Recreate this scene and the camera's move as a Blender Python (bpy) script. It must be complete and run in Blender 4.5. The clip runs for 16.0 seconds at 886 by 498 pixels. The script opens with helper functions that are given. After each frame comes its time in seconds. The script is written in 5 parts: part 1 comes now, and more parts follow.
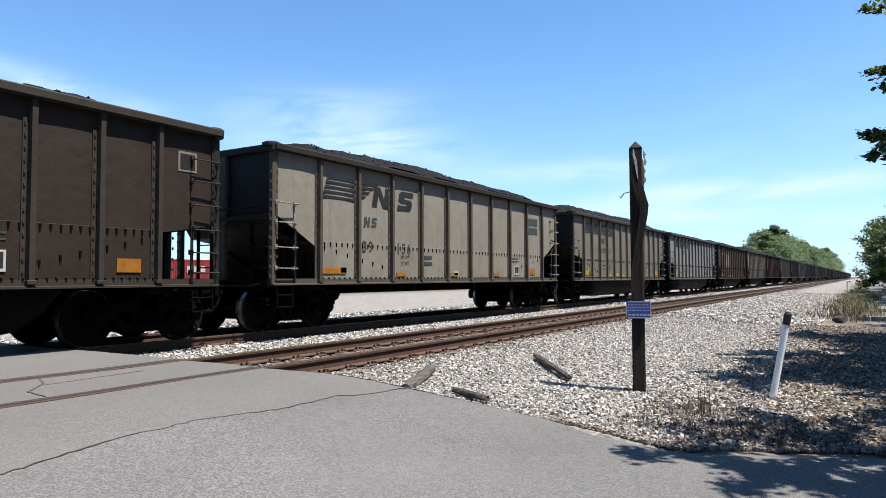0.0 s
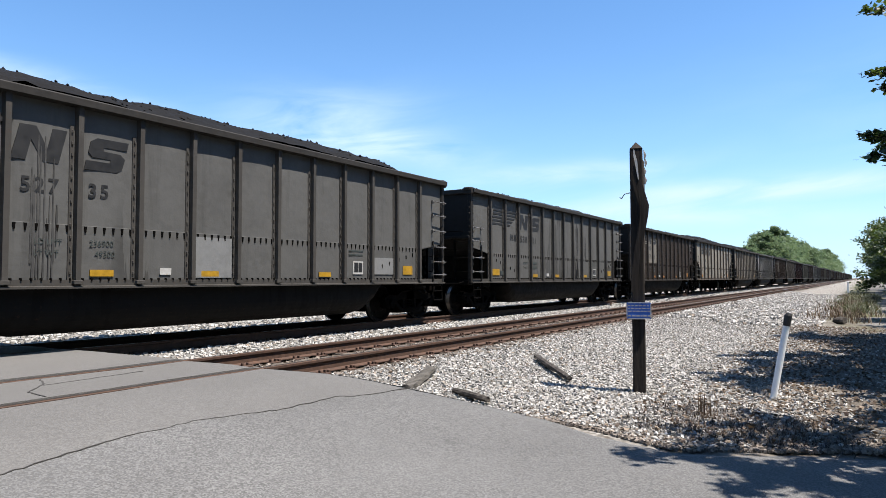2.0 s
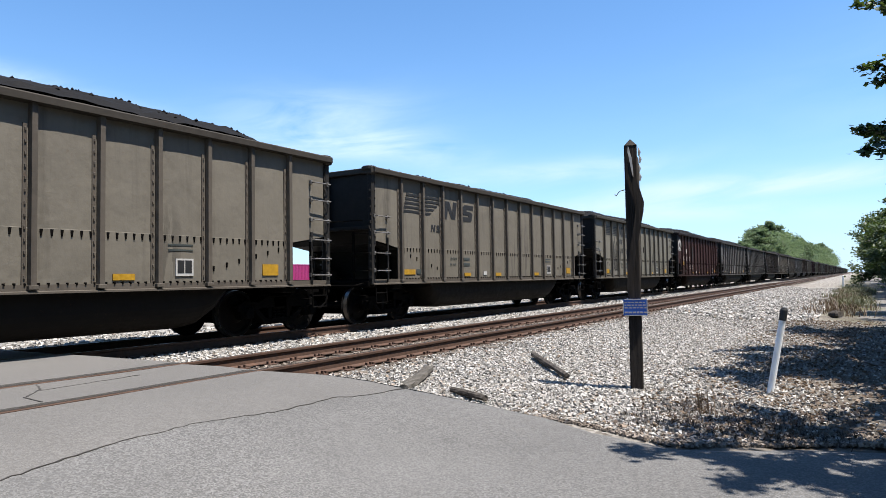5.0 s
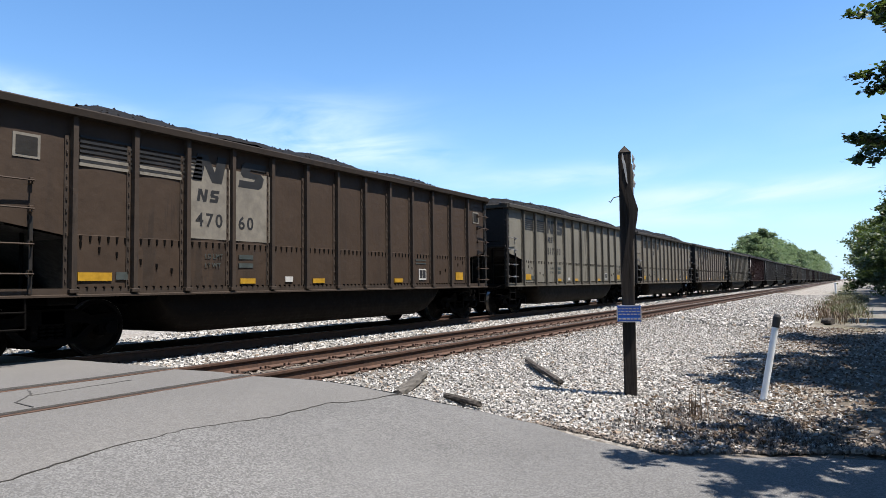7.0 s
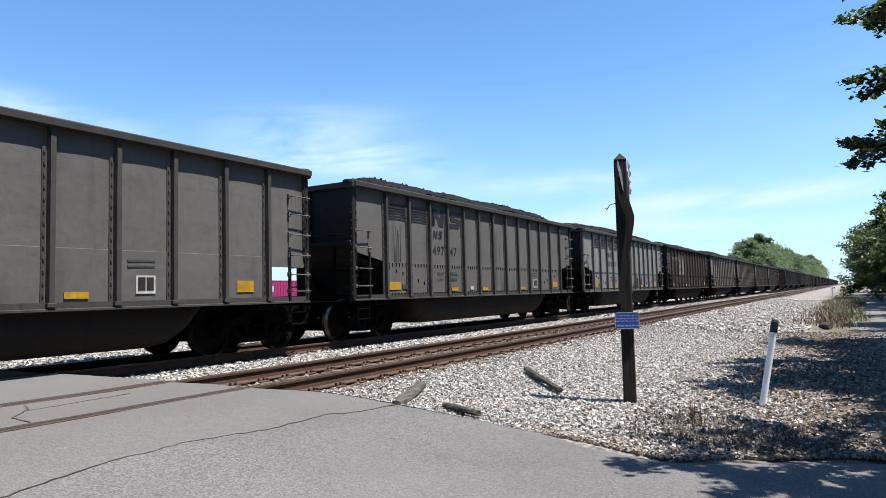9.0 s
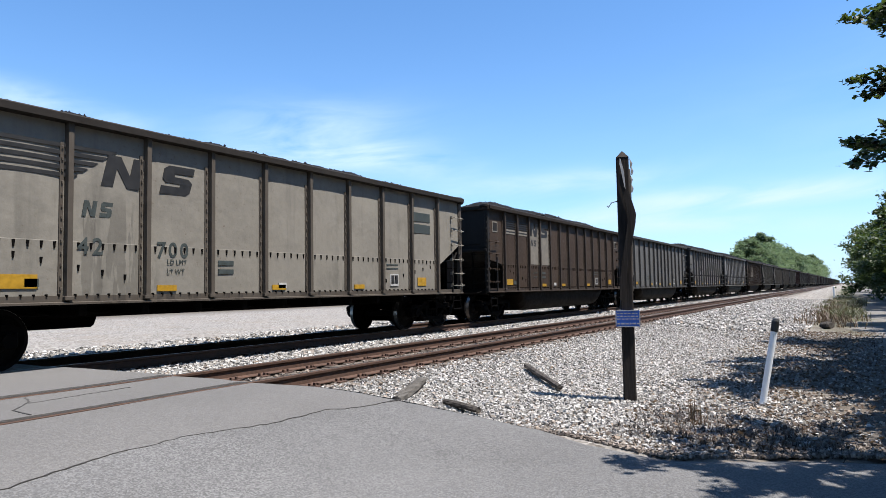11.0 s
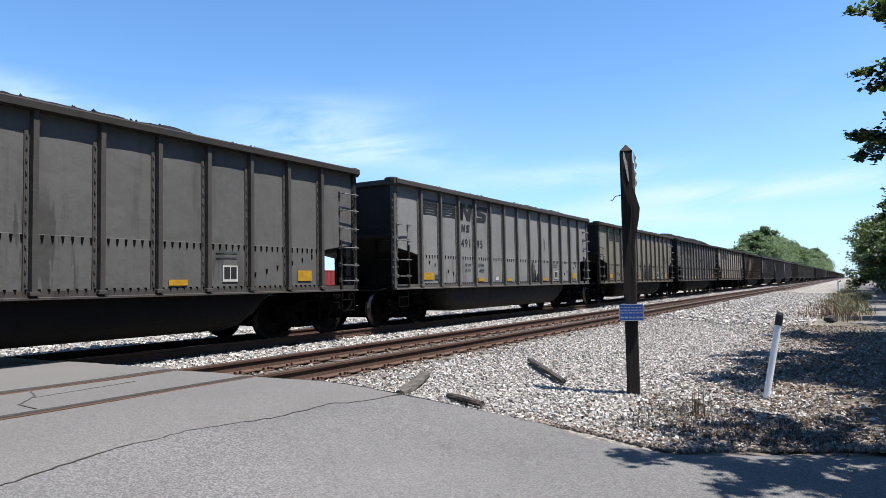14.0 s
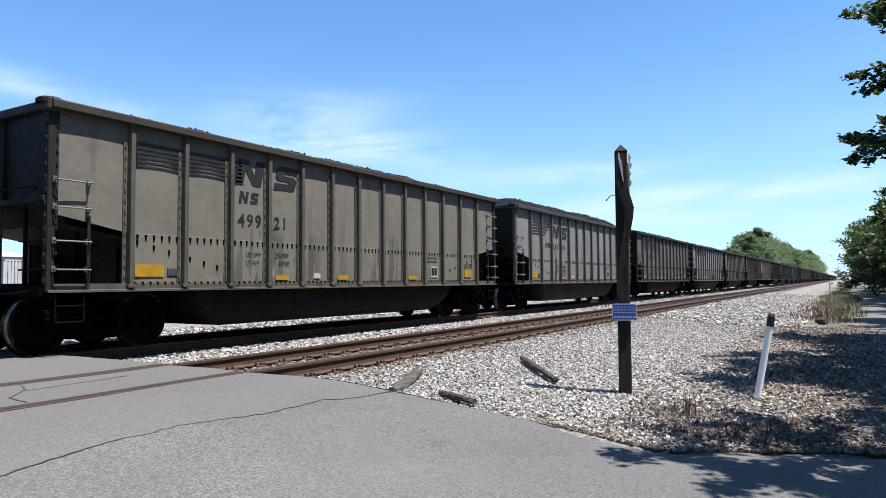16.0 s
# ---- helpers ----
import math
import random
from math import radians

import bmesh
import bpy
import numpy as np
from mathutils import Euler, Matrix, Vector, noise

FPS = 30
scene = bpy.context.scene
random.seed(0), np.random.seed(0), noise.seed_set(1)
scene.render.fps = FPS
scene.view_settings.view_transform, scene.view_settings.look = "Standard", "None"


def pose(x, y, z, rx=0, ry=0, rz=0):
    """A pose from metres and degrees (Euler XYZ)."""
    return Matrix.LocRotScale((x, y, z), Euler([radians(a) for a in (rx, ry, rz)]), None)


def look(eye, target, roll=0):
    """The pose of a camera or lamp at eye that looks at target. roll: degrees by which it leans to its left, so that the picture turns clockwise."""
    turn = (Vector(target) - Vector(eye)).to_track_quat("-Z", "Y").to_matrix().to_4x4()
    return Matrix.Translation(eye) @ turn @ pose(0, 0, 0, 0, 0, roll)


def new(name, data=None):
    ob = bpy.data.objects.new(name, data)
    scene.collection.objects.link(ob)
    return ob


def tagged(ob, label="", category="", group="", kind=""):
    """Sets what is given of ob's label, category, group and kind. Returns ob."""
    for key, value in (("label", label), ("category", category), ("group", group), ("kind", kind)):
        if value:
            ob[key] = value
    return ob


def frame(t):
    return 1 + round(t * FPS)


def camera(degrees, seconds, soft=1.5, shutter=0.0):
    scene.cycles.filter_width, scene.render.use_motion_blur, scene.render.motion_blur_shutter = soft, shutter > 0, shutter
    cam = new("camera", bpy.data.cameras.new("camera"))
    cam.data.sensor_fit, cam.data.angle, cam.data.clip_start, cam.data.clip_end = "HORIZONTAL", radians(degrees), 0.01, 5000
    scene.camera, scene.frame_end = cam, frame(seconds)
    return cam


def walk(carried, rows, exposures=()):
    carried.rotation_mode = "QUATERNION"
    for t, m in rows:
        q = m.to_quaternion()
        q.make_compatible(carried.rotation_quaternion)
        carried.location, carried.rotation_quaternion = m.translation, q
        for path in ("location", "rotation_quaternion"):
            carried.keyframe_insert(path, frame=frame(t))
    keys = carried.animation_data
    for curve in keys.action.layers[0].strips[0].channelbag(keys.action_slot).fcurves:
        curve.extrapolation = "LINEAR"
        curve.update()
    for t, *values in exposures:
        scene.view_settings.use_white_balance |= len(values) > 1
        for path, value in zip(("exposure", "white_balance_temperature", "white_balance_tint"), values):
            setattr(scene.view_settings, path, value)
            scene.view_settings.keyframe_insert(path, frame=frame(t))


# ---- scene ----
# Camera: held by hand at one spot beside the crossing, x runs along the track, y across it.
EYE = Vector((0.0, 0.0, 1.0865))
TURNS = (
    (0, 31.794, 2.477, -0.226), (0.5, 31.763, 2.534, -0.121), (1, 31.799, 2.558, 0.071), (1.5, 31.845, 2.601, 0.321),
    (2, 31.829, 2.532, -0.156), (2.5, 31.800, 2.326, -0.205), (3, 31.815, 2.182, -0.160), (3.5, 31.781, 1.995, -0.329),
    (4, 31.720, 2.005, -0.846), (6.5, 31.064, 2.873, -0.735), (7, 31.004, 2.950, -0.729), (7.5, 30.967, 3.169, -0.828),
    (8, 30.900, 3.305, -0.913), (8.5, 30.810, 3.495, -1.224), (9, 30.749, 3.719, -1.452), (11.5, 30.884, 3.301, -0.877),
    (12, 30.890, 3.140, -0.883), (12.5, 30.922, 3.025, -0.740), (13, 31.025, 2.999, -0.611), (13.5, 31.076, 2.953, -0.781),
    (14, 31.159, 2.935, -1.063), (14.5, 31.175, 2.859, -1.068), (15, 30.986, 2.864, -0.594), (15.5, 30.881, 2.766, -0.528),
    (16, 30.663, 2.729, -0.420))


def aim(turn, tilt, lean):
    a, b = radians(turn), radians(tilt)
    way = Vector((math.cos(a) * math.cos(b), math.sin(a) * math.cos(b), math.sin(b)))
    return look(EYE, EYE + way, lean)


cam = camera(66.372, 16.0, soft=0.8)
walk(cam, [(t, aim(a, b, c)) for t, a, b, c in TURNS], exposures=[(0, 1.3, 6500, 12), (8, 1.3, 6480, 12), (11.3, 1.26, 6300, 13), (16, 1.26, 6300, 13)])

# Light: high sun from the camera's side of the track, clear sky with thin cirrus.
SUN_EL, SUN_AZ = radians(68), radians(-84)          # azimuth from +x towards +y
sun_way = Vector((math.cos(SUN_AZ) * math.cos(SUN_EL), math.sin(SUN_AZ) * math.cos(SUN_EL), math.sin(SUN_EL)))
sun = new("sun", bpy.data.lights.new("sun", "SUN"))
sun.data.energy, sun.data.angle, sun.data.color = 5.0, radians(0.53), (1.0, 0.945, 0.865)
sun.matrix_world = look(sun_way * 50, (0, 0, 0))


def build_world():
    world = bpy.data.worlds.new("sky")
    scene.world = world
    world.use_nodes = True
    nt = world.node_tree
    n, l = nt.nodes, nt.links
    n.clear()
    out = n.new("ShaderNodeOutputWorld")
    bg = n.new("ShaderNodeBackground")
    sky = n.new("ShaderNodeTexSky")
    sky.sky_type, sky.sun_disc = "NISHITA", False
    sky.sun_elevation, sky.sun_rotation = SUN_EL, math.pi / 2 - SUN_AZ
    sky.altitude, sky.air_density, sky.dust_density, sky.ozone_density = 100, 1.0, 0.4, 1.6
    tc = n.new("ShaderNodeTexCoord")
    sep = n.new("ShaderNodeSeparateXYZ")
    l.new(tc.outputs["Generated"], sep.inputs[0])

    def maths(op, a, b=None, c=None):
        m = n.new("ShaderNodeMath")
        m.operation = op
        for i, v in enumerate((a, b, c)):
            if v is None:
                continue
            if isinstance(v, (int, float)):
                m.inputs[i].default_value = v
            else:
                l.new(v, m.inputs[i])
        return m.outputs[0]

    turn = maths("ARCTAN2", sep.outputs[1], sep.outputs[0])     # radians to the left of the track
    rise = maths("ARCSINE", sep.outputs[2])
    comb = n.new("ShaderNodeCombineXYZ")
    l.new(maths("MULTIPLY", turn, 2.2), comb.inputs[0])
    l.new(maths("MULTIPLY_ADD", rise, 9.0, maths("MULTIPLY", turn, 0.7)), comb.inputs[1])
    tex = n.new("ShaderNodeTexNoise")
    tex.inputs["Scale"].default_value, tex.inputs["Detail"].default_value = 2.6, 9.0
    tex.inputs["Roughness"].default_value, tex.inputs["Distortion"].default_value = 0.55, 0.5
    l.new(comb.outputs[0], tex.inputs["Vector"])

    def streak(t0, r0, wt, wr, slope):
        dt = maths("DIVIDE", maths("SUBTRACT", turn, radians(t0)), radians(wt))
        mid = maths("MULTIPLY_ADD", maths("SUBTRACT", turn, radians(t0)), slope, radians(r0))
        dr = maths("DIVIDE", maths("SUBTRACT", rise, mid), radians(wr))
        d = maths("ADD", maths("MULTIPLY", dt, dt), maths("MULTIPLY", dr, dr))
        return maths("EXPONENT", maths("MULTIPLY", d, -1.0))

    total = None
    for args in CLOUDS:
        s = maths("MULTIPLY", streak(*args[:5]), args[5])
        total = s if total is None else maths("ADD", total, s)
    ramp = n.new("ShaderNodeMapRange")
    ramp.inputs["From Min"].default_value, ramp.inputs["From Max"].default_value = 0.32, 0.66
    l.new(tex.outputs["Fac"], ramp.inputs["Value"])
    cover = maths("MINIMUM", maths("MULTIPLY", ramp.outputs[0], total), 0.9)
    haze = maths("MULTIPLY", maths("EXPONENT", maths("MULTIPLY", maths("ABSOLUTE", rise), -HAZE[1])), HAZE[0])
    mix = n.new("ShaderNodeMix")
    mix.data_type = "RGBA"
    mix.inputs["B"].default_value = (*CLOUD_COLOUR, 1)
    l.new(maths("MINIMUM", maths("ADD", cover, haze), 0.95), mix.inputs["Factor"])
    tint = n.new("ShaderNodeMix")
    tint.data_type, tint.blend_type = "RGBA", "MULTIPLY"
    tint.inputs["Factor"].default_value = 1.0
    l.new(sky.outputs[0], tint.inputs["A"])
    tint.inputs["B"].default_value = (*SKY_TINT, 1)
    l.new(tint.outputs["Result"], mix.inputs["A"])
    l.new(mix.outputs["Result"], bg.inputs["Color"])
    bg.inputs["Strength"].default_value = SKY_STRENGTH
    l.new(bg.outputs[0], out.inputs["Surface"])


# thin clouds: turn, rise, width, height in degrees, slope, density
CLOUDS = ((42, 12.6, 7.5, 2.4, -0.05, 0.9), (35, 10.8, 6, 1.2, 0.1, 0.8), (63, 14.2, 8, 1.0, 0.16, 0.7), (22, 8.6, 8, 0.9, -0.05, 0.8),
          (6, 6.8, 12, 0.9, -0.02, 0.95), (12, 5.0, 14, 0.8, 0.05, 0.7), (-40, 12, 30, 5, 0, 0.6), (150, 14, 40, 5, 0, 0.6))
CLOUD_COLOUR = (4.6, 6.05, 8.1)
HAZE = (0.7, 8.5)
SKY_TINT = (0.68, 1.03, 1.28)
SKY_STRENGTH = 0.0685
build_world()

# ---- materials ----
class Mat:
    """A small helper to write node materials."""

    def __init__(self, name):
        self.m = bpy.data.materials.new(name)
        self.m.use_nodes = True
        self.n, self.l = self.m.node_tree.nodes, self.m.node_tree.links
        self.b = self.n["Principled BSDF"]
        self.coords = self.n.new("ShaderNodeTexCoord").outputs["Object"]
        self.info = self.n.new("ShaderNodeObjectInfo")
        self.random = self.info.outputs["Random"]

    def put(self, sock, v):
        if isinstance(v, (int, float)):
            sock.default_value = v
        elif isinstance(v, (tuple, list)):
            sock.default_value = (*v, 1) if len(v) == 3 and len(sock.default_value) == 4 else v
        else:
            self.l.new(v, sock)

    def math(self, op, a, b=0.0, clamp=False):
        m = self.n.new("ShaderNodeMath")
        m.operation, m.use_clamp = op, clamp
        self.put(m.inputs[0], a), self.put(m.inputs[1], b)
        return m.outputs[0]

    def scaled(self, v, s, shift=None):
        m = self.n.new("ShaderNodeMapping")
        self.put(m.inputs["Vector"], v)
        m.inputs["Scale"].default_value = s if isinstance(s, tuple) else (s, s, s)
        if shift is not None:
            c = self.n.new("ShaderNodeCombineXYZ")
            for i in range(3):
                self.put(c.inputs[i], self.math("MULTIPLY", shift, 37.0 + 11 * i))
            self.put(m.inputs["Location"], c.outputs[0])
        return m.outputs[0]

    def noise(self, scale, detail=4.0, rough=0.55, vec=None, distort=0.0):
        t = self.n.new("ShaderNodeTexNoise")
        self.put(t.inputs["Vector"], self.coords if vec is None else vec)
        t.inputs["Scale"].default_value, t.inputs["Detail"].default_value = scale, detail
        t.inputs["Roughness"].default_value, t.inputs["Distortion"].default_value = rough, distort
        return t.outputs["Fac"]

    def cells(self, scale, vec=None, out="Color"):
        t = self.n.new("ShaderNodeTexVoronoi")
        self.put(t.inputs["Vector"], self.coords if vec is None else vec)
        t.inputs["Scale"].default_value = scale
        return t.outputs[out]

    def ramp(self, v, lo, hi, a=0.0, b=1.0):
        r = self.n.new("ShaderNodeMapRange")
        self.put(r.inputs["Value"], v)
        for k, x in (("From Min", lo), ("From Max", hi), ("To Min", a), ("To Max", b)):
            self.put(r.inputs[k], x)
        return r.outputs[0]

    def mix(self, f, a, b, blend="MIX"):
        m = self.n.new("ShaderNodeMix")
        m.data_type, m.blend_type = "RGBA", blend
        self.put(m.inputs["Factor"], f), self.put(m.inputs["A"], a), self.put(m.inputs["B"], b)
        return m.outputs["Result"]

    def bump(self, h, strength=0.3, dist=0.01):
        m = self.n.new("ShaderNodeBump")
        m.inputs["Strength"].default_value, m.inputs["Distance"].default_value = strength, dist
        self.put(m.inputs["Height"], h)
        self.l.new(m.outputs[0], self.b.inputs["Normal"])

    def done(self, colour, rough=0.7, metal=0.0, spec=0.5):
        self.put(self.b.inputs["Base Color"], colour)
        self.put(self.b.inputs["Roughness"], rough)
        self.put(self.b.inputs["Metallic"], metal)
        self.put(self.b.inputs["Specular IOR Level"], spec)
        return self.m


def car_paint(name, colour, stain=0.5, rust=0.15, grime=(0.00924, 0.00825, 0.00726), spec=0.2):
    """Old freight car paint: fine grain, broad fading, vertical run-down stains, rust freckles."""
    m = Mat(name)
    v = m.scaled(m.coords, 1.0, m.random)
    runs = m.noise(1.0, 6, 0.65, m.scaled(v, (2.6, 2.6, 0.22)))
    fine = m.noise(9, 8, 0.7, v)
    broad = m.noise(0.45, 4, 0.6, v)
    c = m.mix(m.ramp(broad, 0.3, 0.75, 0, 0.6), colour, tuple(x * 0.72 for x in colour))
    c = m.mix(m.ramp(fine, 0.35, 0.75, 0, 0.45), c, tuple(min(1, x * 1.3) for x in colour))
    c = m.mix(m.ramp(m.noise(2.3, 6, 0.7, v), 0.5, 0.72, 0, 0.4), c, tuple(x * 0.6 for x in colour))
    c = m.mix(m.ramp(runs, 0.54, 0.75, 0, stain * 0.5), c, grime)
    # thin dark runs in a few places
    drips = m.noise(1.0, 5, 0.6, m.scaled(v, (5.0, 5.0, 0.55)))
    where = m.noise(0.33, 2, 0.4, m.scaled(v, (1.0, 1.0, 0.5)))
    sep = m.n.new("ShaderNodeSeparateXYZ")
    m.put(sep.inputs[0], m.coords)
    where = m.math("SUBTRACT", where, m.ramp(sep.outputs[2], 1.4, 3.2, 0.0, 0.1))
    drips = m.math("MULTIPLY", m.ramp(drips, 0.51, 0.54), m.ramp(where, 0.6, 0.64))
    c = m.mix(m.math("MULTIPLY", drips, stain * 0.5), c, grime)
    freckle = m.math("MULTIPLY", m.ramp(m.noise(14, 6, 0.75, v), 0.58, 0.7), m.ramp(broad, 0.4, 0.65))
    c = m.mix(m.math("MULTIPLY", freckle, rust), c, (0.0726, 0.033, 0.0165))
    m.bump(m.math("ADD", m.math("MULTIPLY", m.noise(1.1, 3, 0.5, v), 4.0), m.noise(6, 6, 0.6, v)), 0.35, 0.02)
    return m.done(c, m.ramp(fine, 0.3, 0.7, 0.55, 0.8), 0.0, spec)


def plain(name, colour, rough=0.6, metal=0.0, var=0.25, scale=8.0, bump=0.1, spec=0.4):
    m = Mat(name)
    a = m.noise(scale, 6, 0.65, m.scaled(m.coords, 1.0, m.random))
    b = m.noise(scale * 0.13, 3, 0.5)
    c = m.mix(m.ramp(a, 0.35, 0.7), tuple(x * (1 - var) for x in colour), tuple(min(1, x * (1 + var)) for x in colour))
    c = m.mix(m.ramp(b, 0.4, 0.7, 0, var), c, tuple(x * 0.6 for x in colour))
    if bump:
        m.bump(a, bump, 0.008)
    return m.done(c, m.ramp(a, 0.3, 0.7, max(0, rough - 0.1), min(1, rough + 0.1)), metal, spec)


def make_ground():
    m = Mat("gravel_ground")
    pos = m.coords
    sep = m.n.new("ShaderNodeSeparateXYZ")
    m.put(sep.inputs[0], pos)
    x, y = sep.outputs[0], sep.outputs[1]
    wob = m.ramp(m.noise(0.35, 5, 0.6), 0.3, 0.7, -1.2, 1.2)
    yy = m.math("ADD", y, wob)
    # crushed stone near the rails, dirt and leaf litter to the camera's side, weeds further off
    col = m.cells(17)
    hsv = m.n.new("ShaderNodeSeparateColor")
    m.put(hsv.inputs[0], col)
    g = m.ramp(hsv.outputs[0], 0.0, 1.0, 0.0, 1.0)
    stone = m.mix(g, (0.0726, 0.066, 0.0568), (0.277, 0.263, 0.238))
    stone = m.mix(m.ramp(m.noise(0.8, 4), 0.45, 0.7, 0, 0.35), stone, (0.152, 0.119, 0.0858))
    dirt = m.mix(m.ramp(m.noise(6, 8, 0.7), 0.3, 0.7), (0.0495, 0.0396, 0.0304), (0.125, 0.109, 0.0898))
    grass = m.mix(m.ramp(m.noise(3, 8, 0.7), 0.35, 0.65), (0.0462, 0.0561, 0.0198), (0.112, 0.099, 0.0528))
    lane = m.mix(m.ramp(m.noise(12, 8, 0.7), 0.3, 0.7), (0.099, 0.0924, 0.0825), (0.155, 0.147, 0.132))
    bed = m.ramp(m.math("ABSOLUTE", m.math("SUBTRACT", m.math("ADD", y, m.math("MULTIPLY", wob, 0.25)), 7.1)), 2.0, 1.3, 0, 0.85)
    stone = m.mix(bed, stone, m.mix(m.ramp(m.noise(5, 8, 0.7), 0.3, 0.7), (0.0264, 0.0185, 0.0132), (0.099, 0.0726, 0.0528)))
    # band along the train track: its shadow painted in, along with coal dust
    shade_and_soot = m.ramp(m.math("ABSOLUTE", m.math("SUBTRACT", m.math("ADD", y, m.math("MULTIPLY", wob, 0.12)), 11.4)), 1.7, 1.35, 0, 0.95)
    stone = m.mix(shade_and_soot, stone, m.mix(m.ramp(m.noise(7, 8, 0.7), 0.3, 0.7), (0.00792, 0.00726, 0.0066), (0.0297, 0.0264, 0.0231)))
    c = m.mix(m.ramp(yy, 1.6, 0.3), stone, dirt)
    far = m.ramp(m.math("ADD", x, m.math("MULTIPLY", wob, 6.0)), 22.0, 36.0)
    verge = m.math("MULTIPLY", m.ramp(yy, 1.9, 0.9), far)
    c = m.mix(verge, c, grass)
    c = m.mix(m.math("MULTIPLY", m.ramp(yy, 0.2, -0.6), m.ramp(x, 9.0, 15.0)), c, lane)
    c = m.mix(m.ramp(yy, -4.0, -5.5), c, grass)
    c = m.mix(m.ramp(y, 34.0, 40.0), c, dirt)
    c = m.mix(m.ramp(y, 150.0, 220.0), c, grass)
    h = m.math("ADD", m.cells(17, None, "Distance"), m.math("MULTIPLY", m.noise(30, 6), 0.5))
    m.bump(h, 0.7, 0.03)
    return m.done(c, 0.92, 0, 0.2)


def make_asphalt(name, base, light):
    m = Mat(name)
    grit = m.cells(95)
    s = m.n.new("ShaderNodeSeparateColor")
    m.put(s.inputs[0], grit)
    c = m.mix(m.ramp(s.outputs[0], 0.2, 1.0), tuple(v * 0.78 for v in base), light)
    c = m.mix(m.ramp(m.noise(0.7, 6, 0.6), 0.4, 0.7, 0, 0.4), c, tuple(v * 0.78 for v in base))
    c = m.mix(m.ramp(m.noise(2.2, 8, 0.7), 0.62, 0.75, 0, 0.45), c, tuple(v * 0.5 for v in base))
    c = m.mix(m.ramp(m.noise(0.25, 3, 0.5), 0.45, 0.7, 0, 0.3), c, light)
    m.bump(m.math("ADD", m.cells(95, None, "Distance"), m.noise(40, 5)), 0.35, 0.008)
    return m.done(c, 0.9, 0, 0.25)


def make_wood(name, dark, light, stretch=(1, 1, 0.06), scale=22.0):
    m = Mat(name)
    v = m.scaled(m.coords, stretch, m.random)
    g = m.noise(scale, 8, 0.65, v, 0.4)
    c = m.mix(m.ramp(g, 0.32, 0.68), dark, light)
    c = m.mix(m.ramp(m.noise(1.5, 4), 0.5, 0.75, 0, 0.5), c, tuple(x * 0.5 for x in dark))
    m.bump(g, 0.6, 0.012)
    return m.done(c, 0.85, 0, 0.2)


def make_stone(name, rust=0.0):
    m = Mat(name)
    geo = m.n.new("ShaderNodeNewGeometry")
    r = geo.outputs["Random Per Island"]
    c = m.mix(m.ramp(r, 0.0, 1.0), (0.095, 0.091, 0.083), (0.43, 0.417, 0.392))
    c = m.mix(m.ramp(m.math("FRACT", m.math("MULTIPLY", r, 7.3)), 0.86, 1.0, 0, 0.7), c, (0.198, 0.132, 0.0792))
    c = m.mix(m.ramp(m.noise(40, 5), 0.4, 0.7, 0, 0.4), c, (0.132, 0.122, 0.106))
    c = m.mix(rust, c, m.mix(r, (0.0396, 0.0277, 0.0198), (0.172, 0.132, 0.099)))
    m.bump(m.noise(60, 4), 0.3, 0.006)
    return m.done(c, 0.9, 0, 0.2)


def make_leaf(name, dark, light, glow=(0.106, 0.158, 0.0198), through_share=0.3):
    m = Mat(name)
    geo = m.n.new("ShaderNodeNewGeometry")
    c = m.mix(geo.outputs["Random Per Island"], dark, light)
    m.put(m.b.inputs["Base Color"], c)
    m.b.inputs["Roughness"].default_value = 0.55
    tr = m.n.new("ShaderNodeBsdfTranslucent")
    m.put(tr.inputs["Color"], m.mix(0.5, c, glow))
    mx = m.n.new("ShaderNodeMixShader")
    mx.inputs[0].default_value = through_share
    m.l.new(m.b.outputs[0], mx.inputs[1])
    m.l.new(tr.outputs[0], mx.inputs[2])
    m.l.new(mx.outputs[0], m.n["Material Output"].inputs["Surface"])
    return m.m


PAINT = {
    "tan": car_paint("tan_grey_paint", (0.115, 0.104, 0.0832), 0.8, 0.3),
    "grey": car_paint("grey_paint", (0.0746, 0.074, 0.0695), 0.9, 0.15),
    "silver": car_paint("pale_grey_paint", (0.144, 0.146, 0.143), 0.75, 0.1),
    "olive": car_paint("olive_grey_paint", (0.122, 0.115, 0.0937), 0.85, 0.15),
    "brown": car_paint("brown_paint", (0.0343, 0.0224, 0.0145), 0.7, 0.3),
    "umber": car_paint("umber_paint", (0.0202, 0.0134, 0.00901), 0.7, 0.3),
    "dark": car_paint("dark_grey_paint", (0.082, 0.0798, 0.0746), 0.7, 0.1),
    "red": car_paint("oxide_red_paint", (0.0224, 0.00561, 0.00409), 0.7, 0.2),
    "cream": car_paint("cream_grey_paint", (0.166, 0.153, 0.126), 0.6, 0.8),
}
TRIM = {k: car_paint(k + "_worn_trim", c, 0.8, 0.6) for k, c in (
    ("tan", (0.0693, 0.0594, 0.0475)), ("grey", (0.0422, 0.0389, 0.0343)), ("silver", (0.066, 0.0627, 0.0568)), ("olive", (0.066, 0.0594, 0.0469)), ("brown", (0.033, 0.0238, 0.0172)),
    ("umber", (0.0277, 0.0224, 0.0178)), ("dark", (0.0396, 0.0376, 0.0343)), ("red", (0.0172, 0.0066, 0.00528)), ("cream", (0.0594, 0.0495, 0.0383)))}
# coal dust and the shade of the sunless car ends in one dark colour
SHADED_SOOT = car_paint("dusty_shaded_end_steel", (0.0135, 0.0122, 0.0105), 0.8, 0.3, (0.00528, 0.00462, 0.00396))
